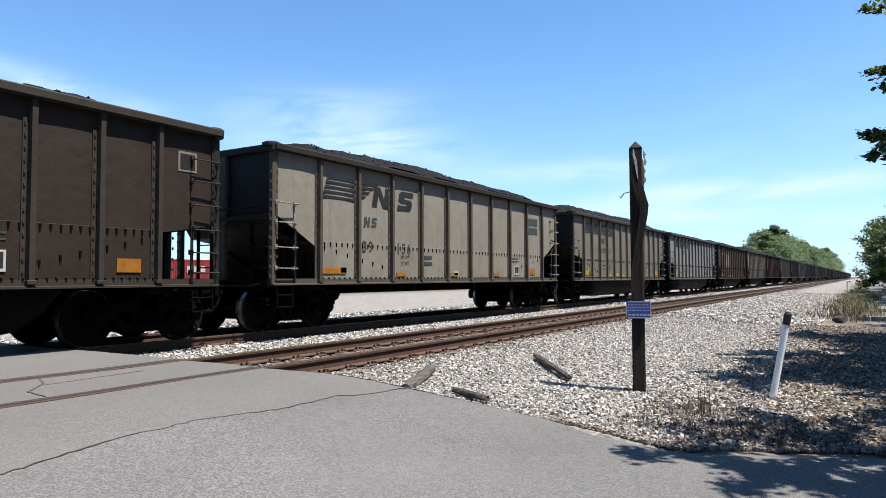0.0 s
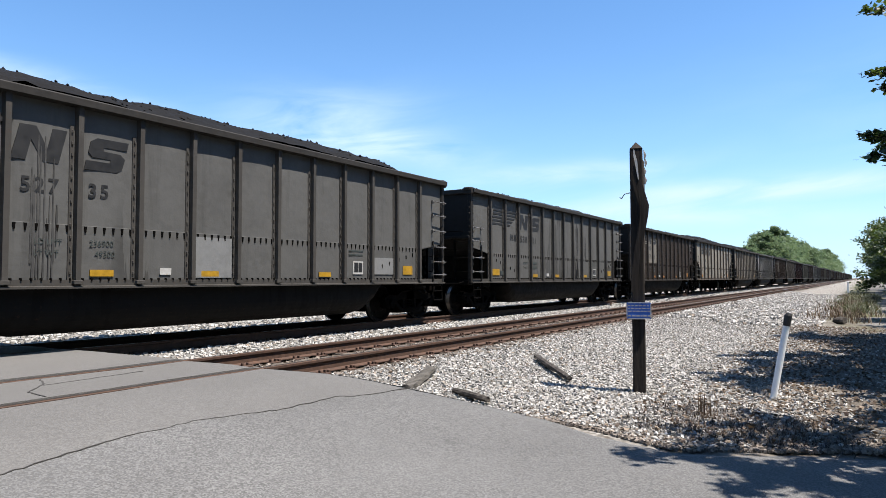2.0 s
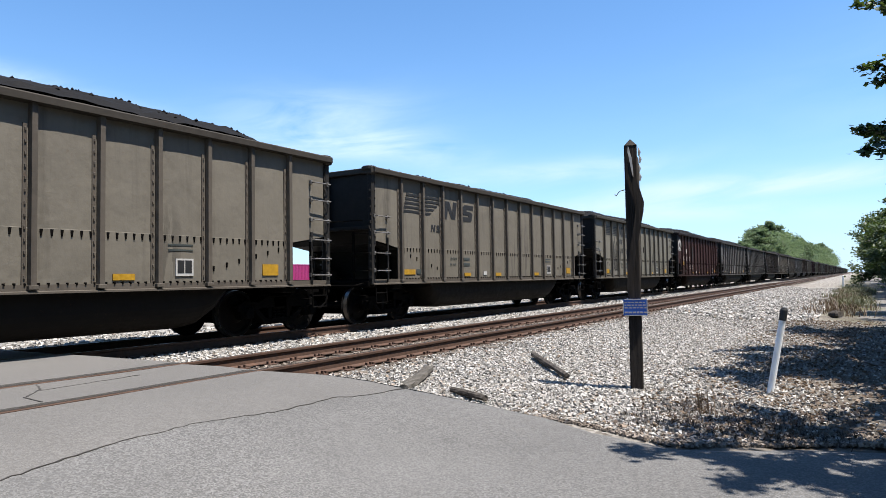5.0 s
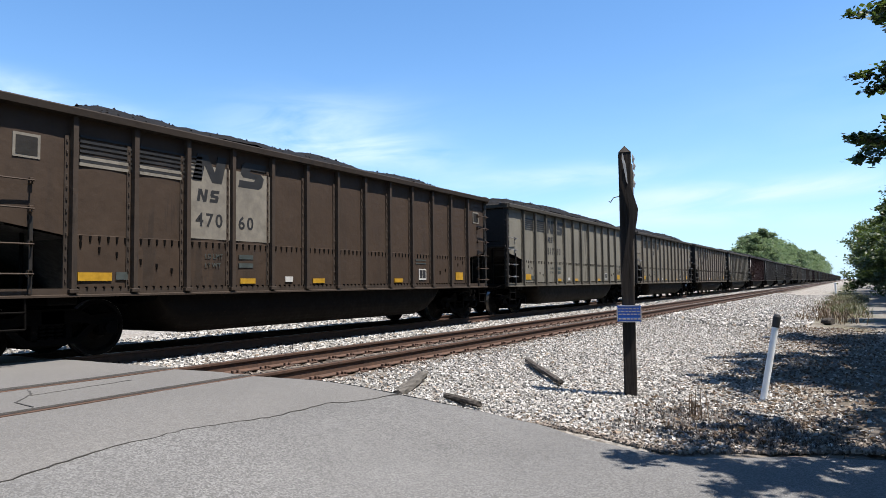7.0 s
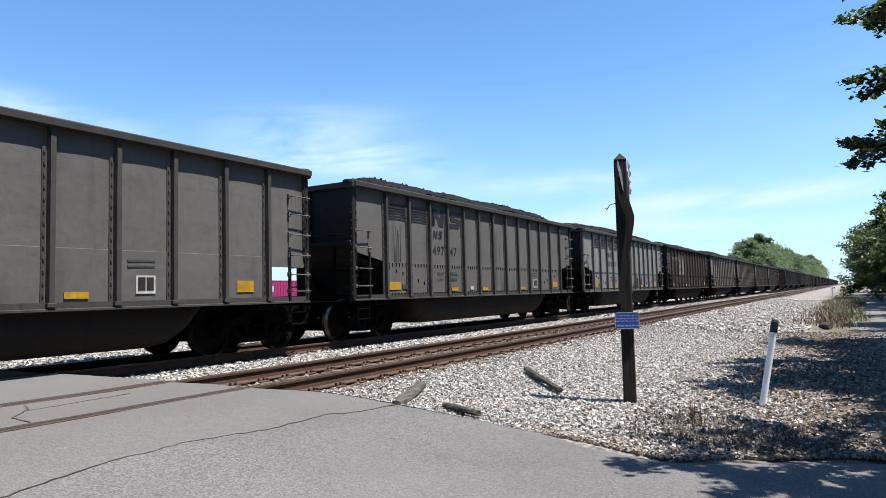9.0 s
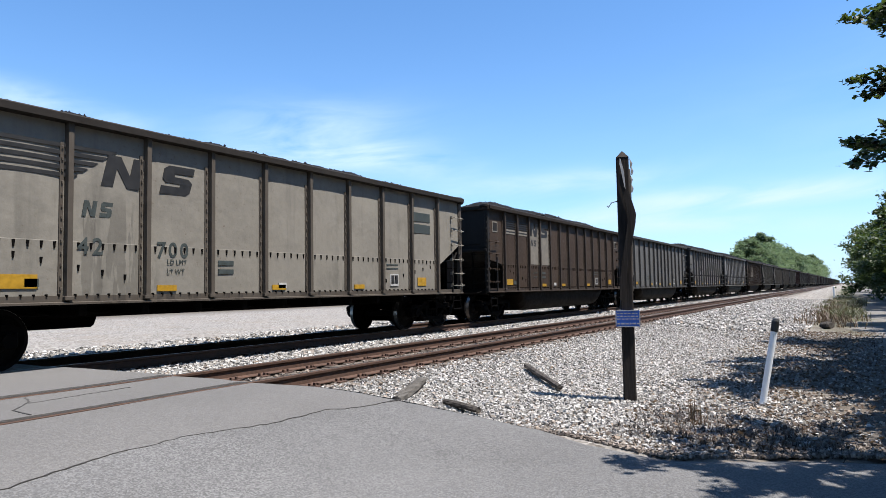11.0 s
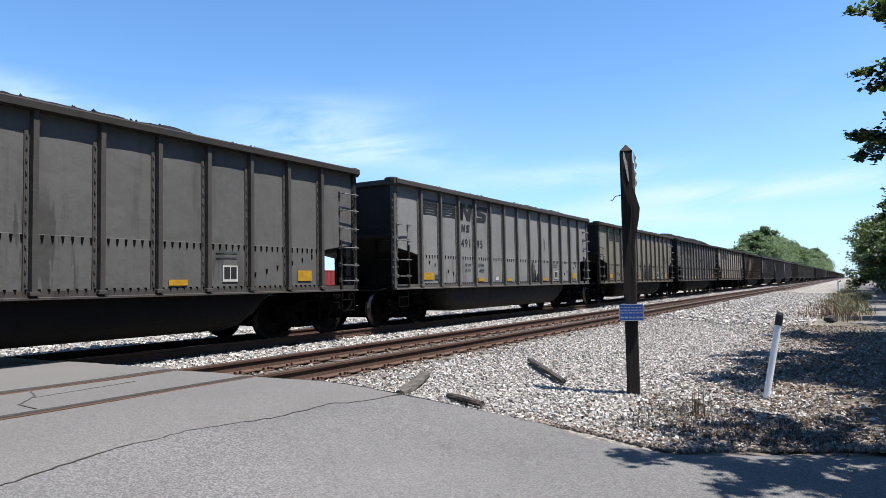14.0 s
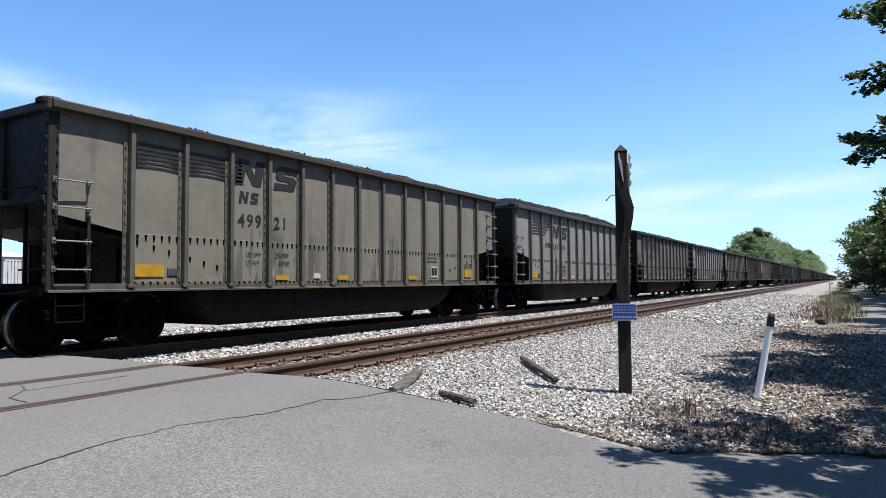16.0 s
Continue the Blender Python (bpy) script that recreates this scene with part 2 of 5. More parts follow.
# grime plus the deep shade under the cars, as one near-black colour
UNDER = car_paint("shade_dark_grimy_steel", (0.0033, 0.00297, 0.00264), 0.4, 0.2, (0.00198, 0.00198, 0.00198), spec=0.03)
# body paints darkened for grime and for the shade below the sill
TUB = {k: car_paint(k + "_grimy_shaded_tub_steel", c, 0.8, 0.3, (0.00396, 0.00363, 0.0033), spec=0.06) for k, c in (
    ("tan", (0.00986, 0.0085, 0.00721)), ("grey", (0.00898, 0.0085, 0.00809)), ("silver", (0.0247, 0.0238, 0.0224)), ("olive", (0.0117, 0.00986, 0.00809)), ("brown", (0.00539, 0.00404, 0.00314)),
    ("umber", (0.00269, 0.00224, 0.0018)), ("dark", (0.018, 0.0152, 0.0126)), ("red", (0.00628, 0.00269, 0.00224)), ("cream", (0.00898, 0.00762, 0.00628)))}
CHORD = {k: car_paint(k + "_coal_dusted_chord", c, 0.9, 0.4, spec=0.12) for k, c in (
    ("tan", (0.0396, 0.035, 0.029)), ("grey", (0.0297, 0.0277, 0.0251)), ("silver", (0.0495, 0.0475, 0.0442)), ("olive", (0.0429, 0.0389, 0.0317)), ("brown", (0.0224, 0.0172, 0.0132)),
    ("umber", (0.033, 0.029, 0.0251)), ("dark", (0.0396, 0.0383, 0.0356)), ("red", (0.0106, 0.00594, 0.00528)), ("cream", (0.0231, 0.0198, 0.0165)))}
SMEAR = plain("dark_run_smear", (0.045, 0.044, 0.042), 0.7, 0.0, 0.4, 5, 0.1, 0.2)
STAIN = plain("black_run_stain", (0.012, 0.0115, 0.011), 0.7, 0.0, 0.5, 5, 0.1, 0.2)
# IRON and WHEEL carry the under-car shade in their base colour
IRON = plain("shaded_cast_iron", (0.00264, 0.00238, 0.00218), 0.9, 0.0, 0.4, spec=0.04)
WHEEL = plain("shaded_worn_wheel_steel", (0.00462, 0.00396, 0.00363), 0.8, 0.0, 0.4, spec=0.08)
TREAD = plain("bright_wheel_tread", (0.264, 0.251, 0.238), 0.35, 0.9, 0.1)
COAL = plain("coal", (0.00858, 0.00825, 0.00825), 0.85, 0.0, 0.6, 22.0, 1.0, 0.1)
BLACK = plain("black_lettering", (0.00924, 0.00924, 0.00924), 0.6, 0.0, 0.3)
WHITE = plain("white_lettering", (0.33, 0.323, 0.304), 0.6, 0.0, 0.2)
YELLOW = plain("yellow_reflector", (0.297, 0.165, 0.00792), 0.5, 0.0, 0.25)
ORANGE = plain("orange_reflector", (0.238, 0.0924, 0.00792), 0.5, 0.0, 0.25)
GREYBAR = plain("faded_lettering", (0.03, 0.0376, 0.0343), 0.6, 0.0, 0.3)
PALEPANEL = plain("pale_lettering_panel", (0.132, 0.119, 0.0957), 0.7, 0.0, 0.25, 6)
GALV = plain("worn_grab_steel", (0.132, 0.125, 0.115), 0.5, 0.4, 0.2)
RAIL_SIDE = plain("rusty_rail_side", (0.06, 0.031, 0.019), 0.85, 0.0, 0.4, 14)
RAIL_TOP = plain("rolled_rail_head", (0.0363, 0.029, 0.0244), 0.45, 0.3, 0.2, 20)
TIE = make_wood("weathered_tie", (0.0495, 0.0396, 0.0317), (0.139, 0.119, 0.099), (1, 0.06, 1), 26)
POSTWOOD = make_wood("weathered_post_wood", (0.00792, 0.00627, 0.00528), (0.0317, 0.0257, 0.0211))
PALEWOOD = make_wood("split_pale_wood", (0.0924, 0.0825, 0.0726), (0.198, 0.178, 0.158))
LOGWOOD = make_wood("grey_driftwood", (0.0297, 0.0264, 0.0224), (0.099, 0.0911, 0.0792), (0.06, 1, 1))
DARKWOOD = make_wood("creosoted_wood", (0.0198, 0.0172, 0.0145), (0.0792, 0.0693, 0.0594), (0.06, 1, 1))
BARK = make_wood("bark", (0.0396, 0.033, 0.0264), (0.112, 0.0957, 0.0792), (1, 1, 0.2), 9)
GROUND = make_ground()
ROAD = make_asphalt("worn_asphalt", (0.0779, 0.0766, 0.0739), (0.145, 0.143, 0.139))
APRON = make_asphalt("smooth_crossing_asphalt", (0.099, 0.0957, 0.0904), (0.125, 0.121, 0.115))
TAR = plain("tar_joint", (0.033, 0.031, 0.0284), 0.9, 0.0, 0.4, 30)
STONE = make_stone("crushed_limestone")
RUSTSTONE = make_stone("rust_stained_stone", 0.75)
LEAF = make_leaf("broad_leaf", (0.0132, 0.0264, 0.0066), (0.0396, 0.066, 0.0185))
# distance haze is put into this paler, flatter leaf colour
FARLEAF = make_leaf("haze_paled_leaf", (0.075, 0.115, 0.055), (0.1, 0.145, 0.07), (0.19, 0.27, 0.12), 0.5)
DRY = make_leaf("dry_weed", (0.0396, 0.0238, 0.0145), (0.132, 0.0891, 0.0528), (0.0792, 0.0528, 0.0264))
TWIG = make_leaf("dead_twig", (0.00924, 0.00726, 0.00594), (0.0396, 0.0304, 0.0224), (0.033, 0.0231, 0.0132))
WEED = make_leaf("green_weed", (0.033, 0.0409, 0.0145), (0.0924, 0.0891, 0.0429), (0.0858, 0.099, 0.0264))
BLUE = plain("blue_sign_enamel", (0.018, 0.085, 0.36), 0.35, 0.0, 0.1)
PLASTIC = plain("white_marker_plastic", (0.78, 0.78, 0.76), 0.45, 0.0, 0.05)

# ---- mesh tools ----
class Shape:
    """Gathers vertices and faces of one mesh."""

    def __init__(self):
        self.v, self.f = [], []

    def add(self, verts, faces):
        o = len(self.v)
        self.v += [tuple(p) for p in verts]
        self.f += [tuple(i + o for i in q) for q in faces]
        return self

    def box(self, x0, y0, z0, x1, y1, z1, c=0.0):
        """A box, with its vertical and lengthwise edges chamfered by c."""
        x0, x1, y0, y1, z0, z1 = min(x0, x1), max(x0, x1), min(y0, y1), max(y0, y1), min(z0, z1), max(z0, z1)
        if c <= 0:
            vs = [(x, y, z) for z in (z0, z1) for x, y in ((x0, y0), (x1, y0), (x1, y1), (x0, y1))]
            return self.add(vs, [(3, 2, 1, 0), (4, 5, 6, 7), (0, 1, 5, 4), (1, 2, 6, 5), (2, 3, 7, 6), (3, 0, 4, 7)])
        ring = lambda e: [(x0 + c + e, y0 + e), (x1 - c - e, y0 + e), (x1 - e, y0 + c + e), (x1 - e, y1 - c - e), (x1 - c - e, y1 - e), (x0 + c + e, y1 - e), (x0 + e, y1 - c - e), (x0 + e, y0 + c + e)]
        vs = []
        for z, e in ((z0, c * 0.7), (z0 + c, 0), (z1 - c, 0), (z1, c * 0.7)):
            vs += [(x, y, z) for x, y in ring(e)]
        fs = [tuple(range(7, -1, -1)), tuple(range(24, 32))]
        for k in range(3):
            for i in range(8):
                j = (i + 1) % 8
                fs.append((8 * k + i, 8 * k + j, 8 * k + 8 + j, 8 * k + 8 + i))
        return self.add(vs, fs)

    def prism(self, prof, a, b, axis="x"):
        """Extrudes a profile (two coordinates) along an axis from a to b."""
        n = len(prof)
        put = {"x": lambda u, v, s: (s, u, v), "y": lambda u, v, s: (u, s, v), "z": lambda u, v, s: (u, v, s)}[axis]
        vs = [put(u, v, s) for s in (a, b) for u, v in prof]
        fs = [tuple(range(n))[::-1], tuple(range(n, 2 * n))] + [(i, (i + 1) % n, n + (i + 1) % n, n + i) for i in range(n)]
        return self.add(vs, fs)

    def rod(self, p, q, r, n=6, r2=None):
        p, q = Vector(p), Vector(q)
        d = (q - p).normalized()
        u = d.orthogonal().normalized()
        w = d.cross(u)
        r2 = r if r2 is None else r2
        vs = [p + (u * math.cos(a) + w * math.sin(a)) * r for a in (2 * math.pi * i / n for i in range(n))]
        vs += [q + (u * math.cos(a) + w * math.sin(a)) * r2 for a in (2 * math.pi * i / n for i in range(n))]
        fs = [tuple(range(n))[::-1], tuple(range(n, 2 * n))] + [(i, (i + 1) % n, n + (i + 1) % n, n + i) for i in range(n)]
        return self.add(vs, fs)

    def path(self, pts, r, n=6):
        for a, b in zip(pts, pts[1:]):
            self.rod(a, b, r, n)
        return self

    def lathe(self, prof, n=28, axis="y"):
        """Turns a profile of (offset along axis, radius) round the axis."""
        k, vs, fs = len(prof), [], []
        for i in range(n):
            a = 2 * math.pi * i / n
            for s, r in prof:
                vs.append((r * math.cos(a), s, r * math.sin(a)) if axis == "y" else (r * math.cos(a), r * math.sin(a), s))
        for i in range(n):
            for j in range(k):
                fs.append((i * k + j, i * k + (j + 1) % k, ((i + 1) % n) * k + (j + 1) % k, ((i + 1) % n) * k + j))
        return self.add(vs, fs)

    def sheet(self, xs, ys, fn):
        """A grid sheet: fn(x, y) gives the point."""
        n = len(ys)
        vs = [fn(x, y) for x in xs for y in ys]
        fs = [(i * n + j, (i + 1) * n + j, (i + 1) * n + j + 1, i * n + j + 1) for i in range(len(xs) - 1) for j in range(n - 1)]
        return self.add(vs, fs)

    def mesh(self, name, smooth=False, weld=False):
        me = bpy.data.meshes.new(name)
        me.from_pydata(self.v, [], self.f)
        bm = bmesh.new()
        bm.from_mesh(me)
        if weld:
            bmesh.ops.remove_doubles(bm, verts=bm.verts, dist=1e-4)
        bmesh.ops.recalc_face_normals(bm, faces=bm.faces)
        bm.to_mesh(me)
        bm.free()
        if smooth:
            for p in me.polygons:
                p.use_smooth = True
        return me


def quick_mesh(name, verts, faces, smooth=False):
    """A mesh from arrays, for the large heaps: faces all of one corner count."""
    verts, faces = np.asarray(verts, np.float32), np.asarray(faces, np.int32)
    me = bpy.data.meshes.new(name)
    n, k = faces.shape
    me.vertices.add(len(verts))
    me.vertices.foreach_set("co", verts.ravel())
    me.loops.add(n * k)
    me.loops.foreach_set("vertex_index", faces.ravel())
    me.polygons.add(n)
    me.polygons.foreach_set("loop_start", np.arange(0, n * k, k, dtype=np.int32))
    me.polygons.foreach_set("use_smooth", np.full(n, smooth))
    me.update(calc_edges=True)
    me.validate()
    return me


def place(name, me, mat, parent=None, m=None, label=""):
    """Links a mesh as one object; the material sits on the object, so meshes may be shared."""
    ob = new(name, me)
    if not me.materials:
        me.materials.append(mat)
    ob.material_slots[0].link = "OBJECT"
    ob.material_slots[0].material = mat
    if parent is not None:
        ob.parent = parent
    if m is not None:
        ob.matrix_basis = m
    return tagged(ob, label)


def part(name, shape, mat, parent=None, label="", m=None, smooth=False):
    return place(name, shape.mesh(name, smooth), mat, parent, m, label)


CACHE = {}


def shared(key, build):
    if key not in CACHE:
        s = build()
        CACHE[key] = s.mesh(key[0]) if isinstance(s, Shape) else s
    return CACHE[key]


def letters(text, size, bold=0.0):
    """Flat lettering with the built-in font, standing in the x-z plane, facing -y."""
    cu = bpy.data.curves.new("lettering", "FONT")
    cu.body, cu.size, cu.extrude, cu.offset, cu.resolution_u = text, size, 0.002, bold, 3
    ob = bpy.data.objects.new("lettering", cu)
    scene.collection.objects.link(ob)
    me = bpy.data.meshes.new_from_object(ob.evaluated_get(bpy.context.evaluated_depsgraph_get()))
    bpy.data.objects.remove(ob)
    bpy.data.curves.remove(cu)
    me.materials.clear()
    me.transform(Matrix.Rotation(math.pi / 2, 4, "X"))
    return me

# ---- the place ----
Y_NEAR, Y_TRAIN, HALF_GAUGE = 7.096, 11.394, 0.753
EDGE = 6.22                                     # where the crossing's paving ends


def smooth(a, b, v):
    s = min(1.0, max(0.0, (v - a) / (b - a)))
    return s * s * (3 - 2 * s)


def road_z(y):
    return -0.42 * (1 - smooth(2.2, 5.6, y)) if y < 14 else -0.1 * smooth(14, 20, y)


def edge_x(y):
    """Where the paving ends, along the track: it flares out towards the lane."""
    flare = float(np.interp(y, (-16, -3, -1, -0.2, 0.08, 0.51, 0.94, 1.38), (2.4, 2.0, 1.25, 0.81, 0.73, 0.54, 0.3, 0.02))) if y < 1.5 else 0.0
    return EDGE + flare + 0.55 * math.exp(-((y - 2.9) / 1.1) ** 2) + 0.12 * math.exp(-((y - 4.2) / 1.0) ** 2)


def ground_z(x, y):
    bed = -0.21
    if y < 6.0:
        z = -0.43 + (bed + 0.43) * smooth(3.6, 6.0, y)
    elif y > 12.8:
        z = -0.26 + (bed + 0.26) * (1 - smooth(12.8, 15.5, y))
    else:
        z = bed - 0.05 * math.exp(-((y - 9.25) / 0.8) ** 2)
    z += 0.03 * noise.noise((x * 0.5, y * 0.5, 0.0)) * (1 if abs(y - 9) > 3.2 else 0.2)
    return z


def build_ground():
    xs = [-2000, -600, -200, -80, -40] + [-30 + i for i in range(24)] + [-6 + 0.4 * i for i in range(90)] + [30 + i for i in range(40)] + [75, 90, 120, 160, 220, 300, 450, 700, 1100, 1800, 3500]
    ys = [-2500, -800, -300, -120, -60, -30, -20, -14, -10, -8] + [-6 + 0.4 * i for i in range(70)] + [22.4, 24, 27, 30, 35, 40, 50, 70, 100, 150, 250, 500, 1000, 3000]

    def at(x, y):
        z = ground_z(x, y)
        rim = edge_x(y)
        if x < rim + 0.5 and -30 < y < 30 and x > -20:      # dips under the paving
            z = min(z, road_z(y) - 0.08) if x < rim - 0.3 else min(z, road_z(y) - 0.02)
        return (x, y, z)
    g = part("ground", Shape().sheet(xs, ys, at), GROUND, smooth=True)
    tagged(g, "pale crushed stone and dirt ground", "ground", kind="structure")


def build_road():
    """The road across the tracks: worn asphalt, a smoother apron by the rails, slabs between them."""
    rng = random.Random(4)

    def edge(y):
        wob = 0.07 * noise.noise((y * 1.7, 3.1, 0)) + 0.03 * noise.noise((y * 6.0, 9.1, 0))
        return edge_x(y) + wob

    CRACK = [(-14, 4.3), (-3, 4.4), (0.5, 4.46), (2.14, 4.51), (2.52, 4.58), (2.98, 4.67), (3.74, 4.69), (4.25, 4.59), (4.53, 4.53), (5.25, 4.55), (5.62, 4.41), (5.98, 4.38), (6.4, 4.35)]

    def seam(x):
        return float(np.interp(x, [p[0] for p in CRACK], [p[1] for p in CRACK]))

    def slab(name, y0, y1, mat, drop=0.0, label=""):
        n = max(4, int((y1 - y0) / 0.12))
        if y1 - y0 > 10:
            n = 120
        ys = [y0 + (y1 - y0) * i / n for i in range(n + 1)]
        us = [0.0, 0.3, 0.55, 0.65] + [0.7 + 0.01 * i for i in range(29)] + [0.985, 1.0]
        s = Shape()

        def pt(u, y):
            x = -14 + (edge(y) + 14) * u
            if y0 == 4.46:
                y += (seam(x) - 4.46) * (y1 - y) / (y1 - y0)
            elif y1 == 4.46:
                y += (seam(x) - 4.46) * max(0.0, (y - 3.0) / 1.46)
            z = road_z(y) - drop + 0.006 * noise.noise((x * 0.9, y * 0.9, 1.0))
            z -= 0.05 * max(0.0, (u - 0.985) / 0.015)
            return (x, y, z)
        s.sheet(us, ys, pt)
        s.sheet([0, 1], ys, lambda u, y: (edge(y) + 0.002 + 0.02 * u, y, road_z(y) - drop - 0.05 - 0.25 * u))
        for y in (y0, y1):
            s.sheet(us, [0, 1], lambda u, k: (pt(u, y)[0], pt(u, y)[1], pt(u, y)[2] - 0.12 * k))
        me = s.mesh(name)
        ob = place(name, me, mat)
        return tagged(ob, label, "road", kind="structure")

    r = HALF_GAUGE
    slab("road", -16, 4.46, ROAD, 0.0, "worn grey asphalt road leading to the crossing")
    slab("road_apron", 4.46, Y_NEAR - r - 0.1, APRON, 0.0, "smooth pale asphalt apron beside the rail")
    slab("crossing_slab", Y_NEAR - r + 0.13, Y_NEAR + r - 0.13, APRON, 0.0, "pale asphalt slab between the rails")
    slab("crossing_slab", Y_NEAR + r + 0.1, Y_TRAIN - r - 0.1, APRON, -0.01, "pale asphalt slab between the two tracks")
    slab("crossing_slab", Y_TRAIN - r + 0.13, Y_TRAIN + r - 0.13, APRON, 0.0, "pale asphalt slab under the train")
    slab("road_beyond", Y_TRAIN + r + 0.1, 34, ROAD, 0.0, "grey asphalt road beyond the train")

    # cracks and joints, thin tar lines on the paving
    def crack(pts, w, seed, label):
        s, rr = Shape(), random.Random(seed)
        fine = []
        for (a, b), (c, d) in zip(pts, pts[1:]):
            k = max(2, int(math.hypot(c - a, d - b) / 0.07))
            fine += [(a + (c - a) * i / k + rr.uniform(-.014, .014), b + (d - b) * i / k + rr.uniform(-.014, .014)) for i in range(k)]
        fine.append(pts[-1])
        for (a, b), (c, d) in zip(fine, fine[1:]):
            e = w * rr.uniform(0.4, 1.3)
            L = math.hypot(c - a, d - b) or 1
            nx, ny = -(d - b) / L * e, (c - a) / L * e
            za, zb = road_z(b) + 0.006, road_z(d) + 0.006
            vs = [(a + nx, b + ny, za), (a - nx, b - ny, za), (c - nx, d - ny, zb), (c + nx, d + ny, zb)]
            vs += [(x, y, z - 0.012) for x, y, z in vs]
            s.add(vs, [(0, 1, 2, 3), (7, 6, 5, 4), (0, 4, 5, 1), (1, 5, 6, 2), (2, 6, 7, 3), (3, 7, 4, 0)])
        tagged(part("pavement_crack", s, TAR), label, "crack", kind="structure")

    crack(CRACK[1:-1] + [(6.3, 4.35)], 0.005, 1, "dark ragged crack across the asphalt")
    crack([(4.0, 7.66), (3.85, 7.3), (3.5, 6.9), (3.45, 6.5)], 0.008, 2, "dark crack in the crossing slab")
    crack([(3.8, 7.2), (4.4, 7.25), (5.0, 7.3)], 0.004, 3, "thin crack in the crossing slab")


def rail_shape(x0, x1):
    prof = [(-0.07, -0.18), (0.07, -0.18), (0.07, -0.168), (0.012, -0.145), (0.009, -0.05), (0.034, -0.038), (0.036, -0.008), (0.028, 0.0), (-0.028, 0.0), (-0.036, -0.008), (-0.034, -0.038), (-0.009, -0.05), (-0.012, -0.145), (-0.07, -0.168)]
    return Shape().prism(prof, x0, x1)


def build_track(name, y, tie_to, label):
    track = new(name)
    track.location = (0, y, 0)
    tagged(track, label, "railway track", kind="structure")
    for s in (-1, 1):
        me = rail_shape(-120, 2600).mesh("rail")
        rail = place("rail", me, RAIL_SIDE, track, pose(0, s * HALF_GAUGE, 0))
        part("rail_head", Shape().box(-120, -0.024, -0.004, 2600, 0.024, 0.0015), RAIL_TOP, rail, "worn shiny running surface")
    rng = random.Random(len(name))
    tie = Shape().box(-0.115, -1.3, -0.36, 0.115, 1.3, -0.19, 0.015).mesh("tie")
    plate = Shape().box(-0.09, -0.19, -0.19, 0.09, 0.19, -0.176, 0.004)
    for sx in (-0.05, 0.05):
        for sy in (-0.1, 0.1):
            plate.box(sx - 0.012, sy - 0.02, -0.176, sx + 0.012, sy + 0.02, -0.135, 0.003)
    plate = plate.mesh("tie_plate")
    anchor = Shape().box(-0.02, -0.1, -0.185, 0.02, 0.1, -0.15, 0.005).mesh("rail_anchor")
    n = 0
    x = EDGE + 0.2
    rest, rest_plates = Shape(), Shape()
    while x < 330:
        j, a = rng.uniform(-0.04, 0.04), rng.uniform(-1.5, 1.5)
        if x < tie_to:
            m = pose(x + j, rng.uniform(-0.06, 0.06), rng.uniform(-0.012, 0.004), 0, 0, a)
            place("tie", tie, TIE, track, m)
            for s in (-1, 1):
                place("tie_plate", plate, RAIL_SIDE, track, pose(x + j, s * HALF_GAUGE, 0))
                if rng.random() < 0.6:
                    place("rail_anchor", anchor, RAIL_SIDE, track, pose(x + j + 0.15, s * HALF_GAUGE, 0))
        else:
            rest.box(x + j - 0.115, -1.3, -0.36, x + j + 0.115, 1.3, -0.19)
        x += 0.53
    tagged(part("far_ties", rest, TIE, track), kind="stuff")
    return track


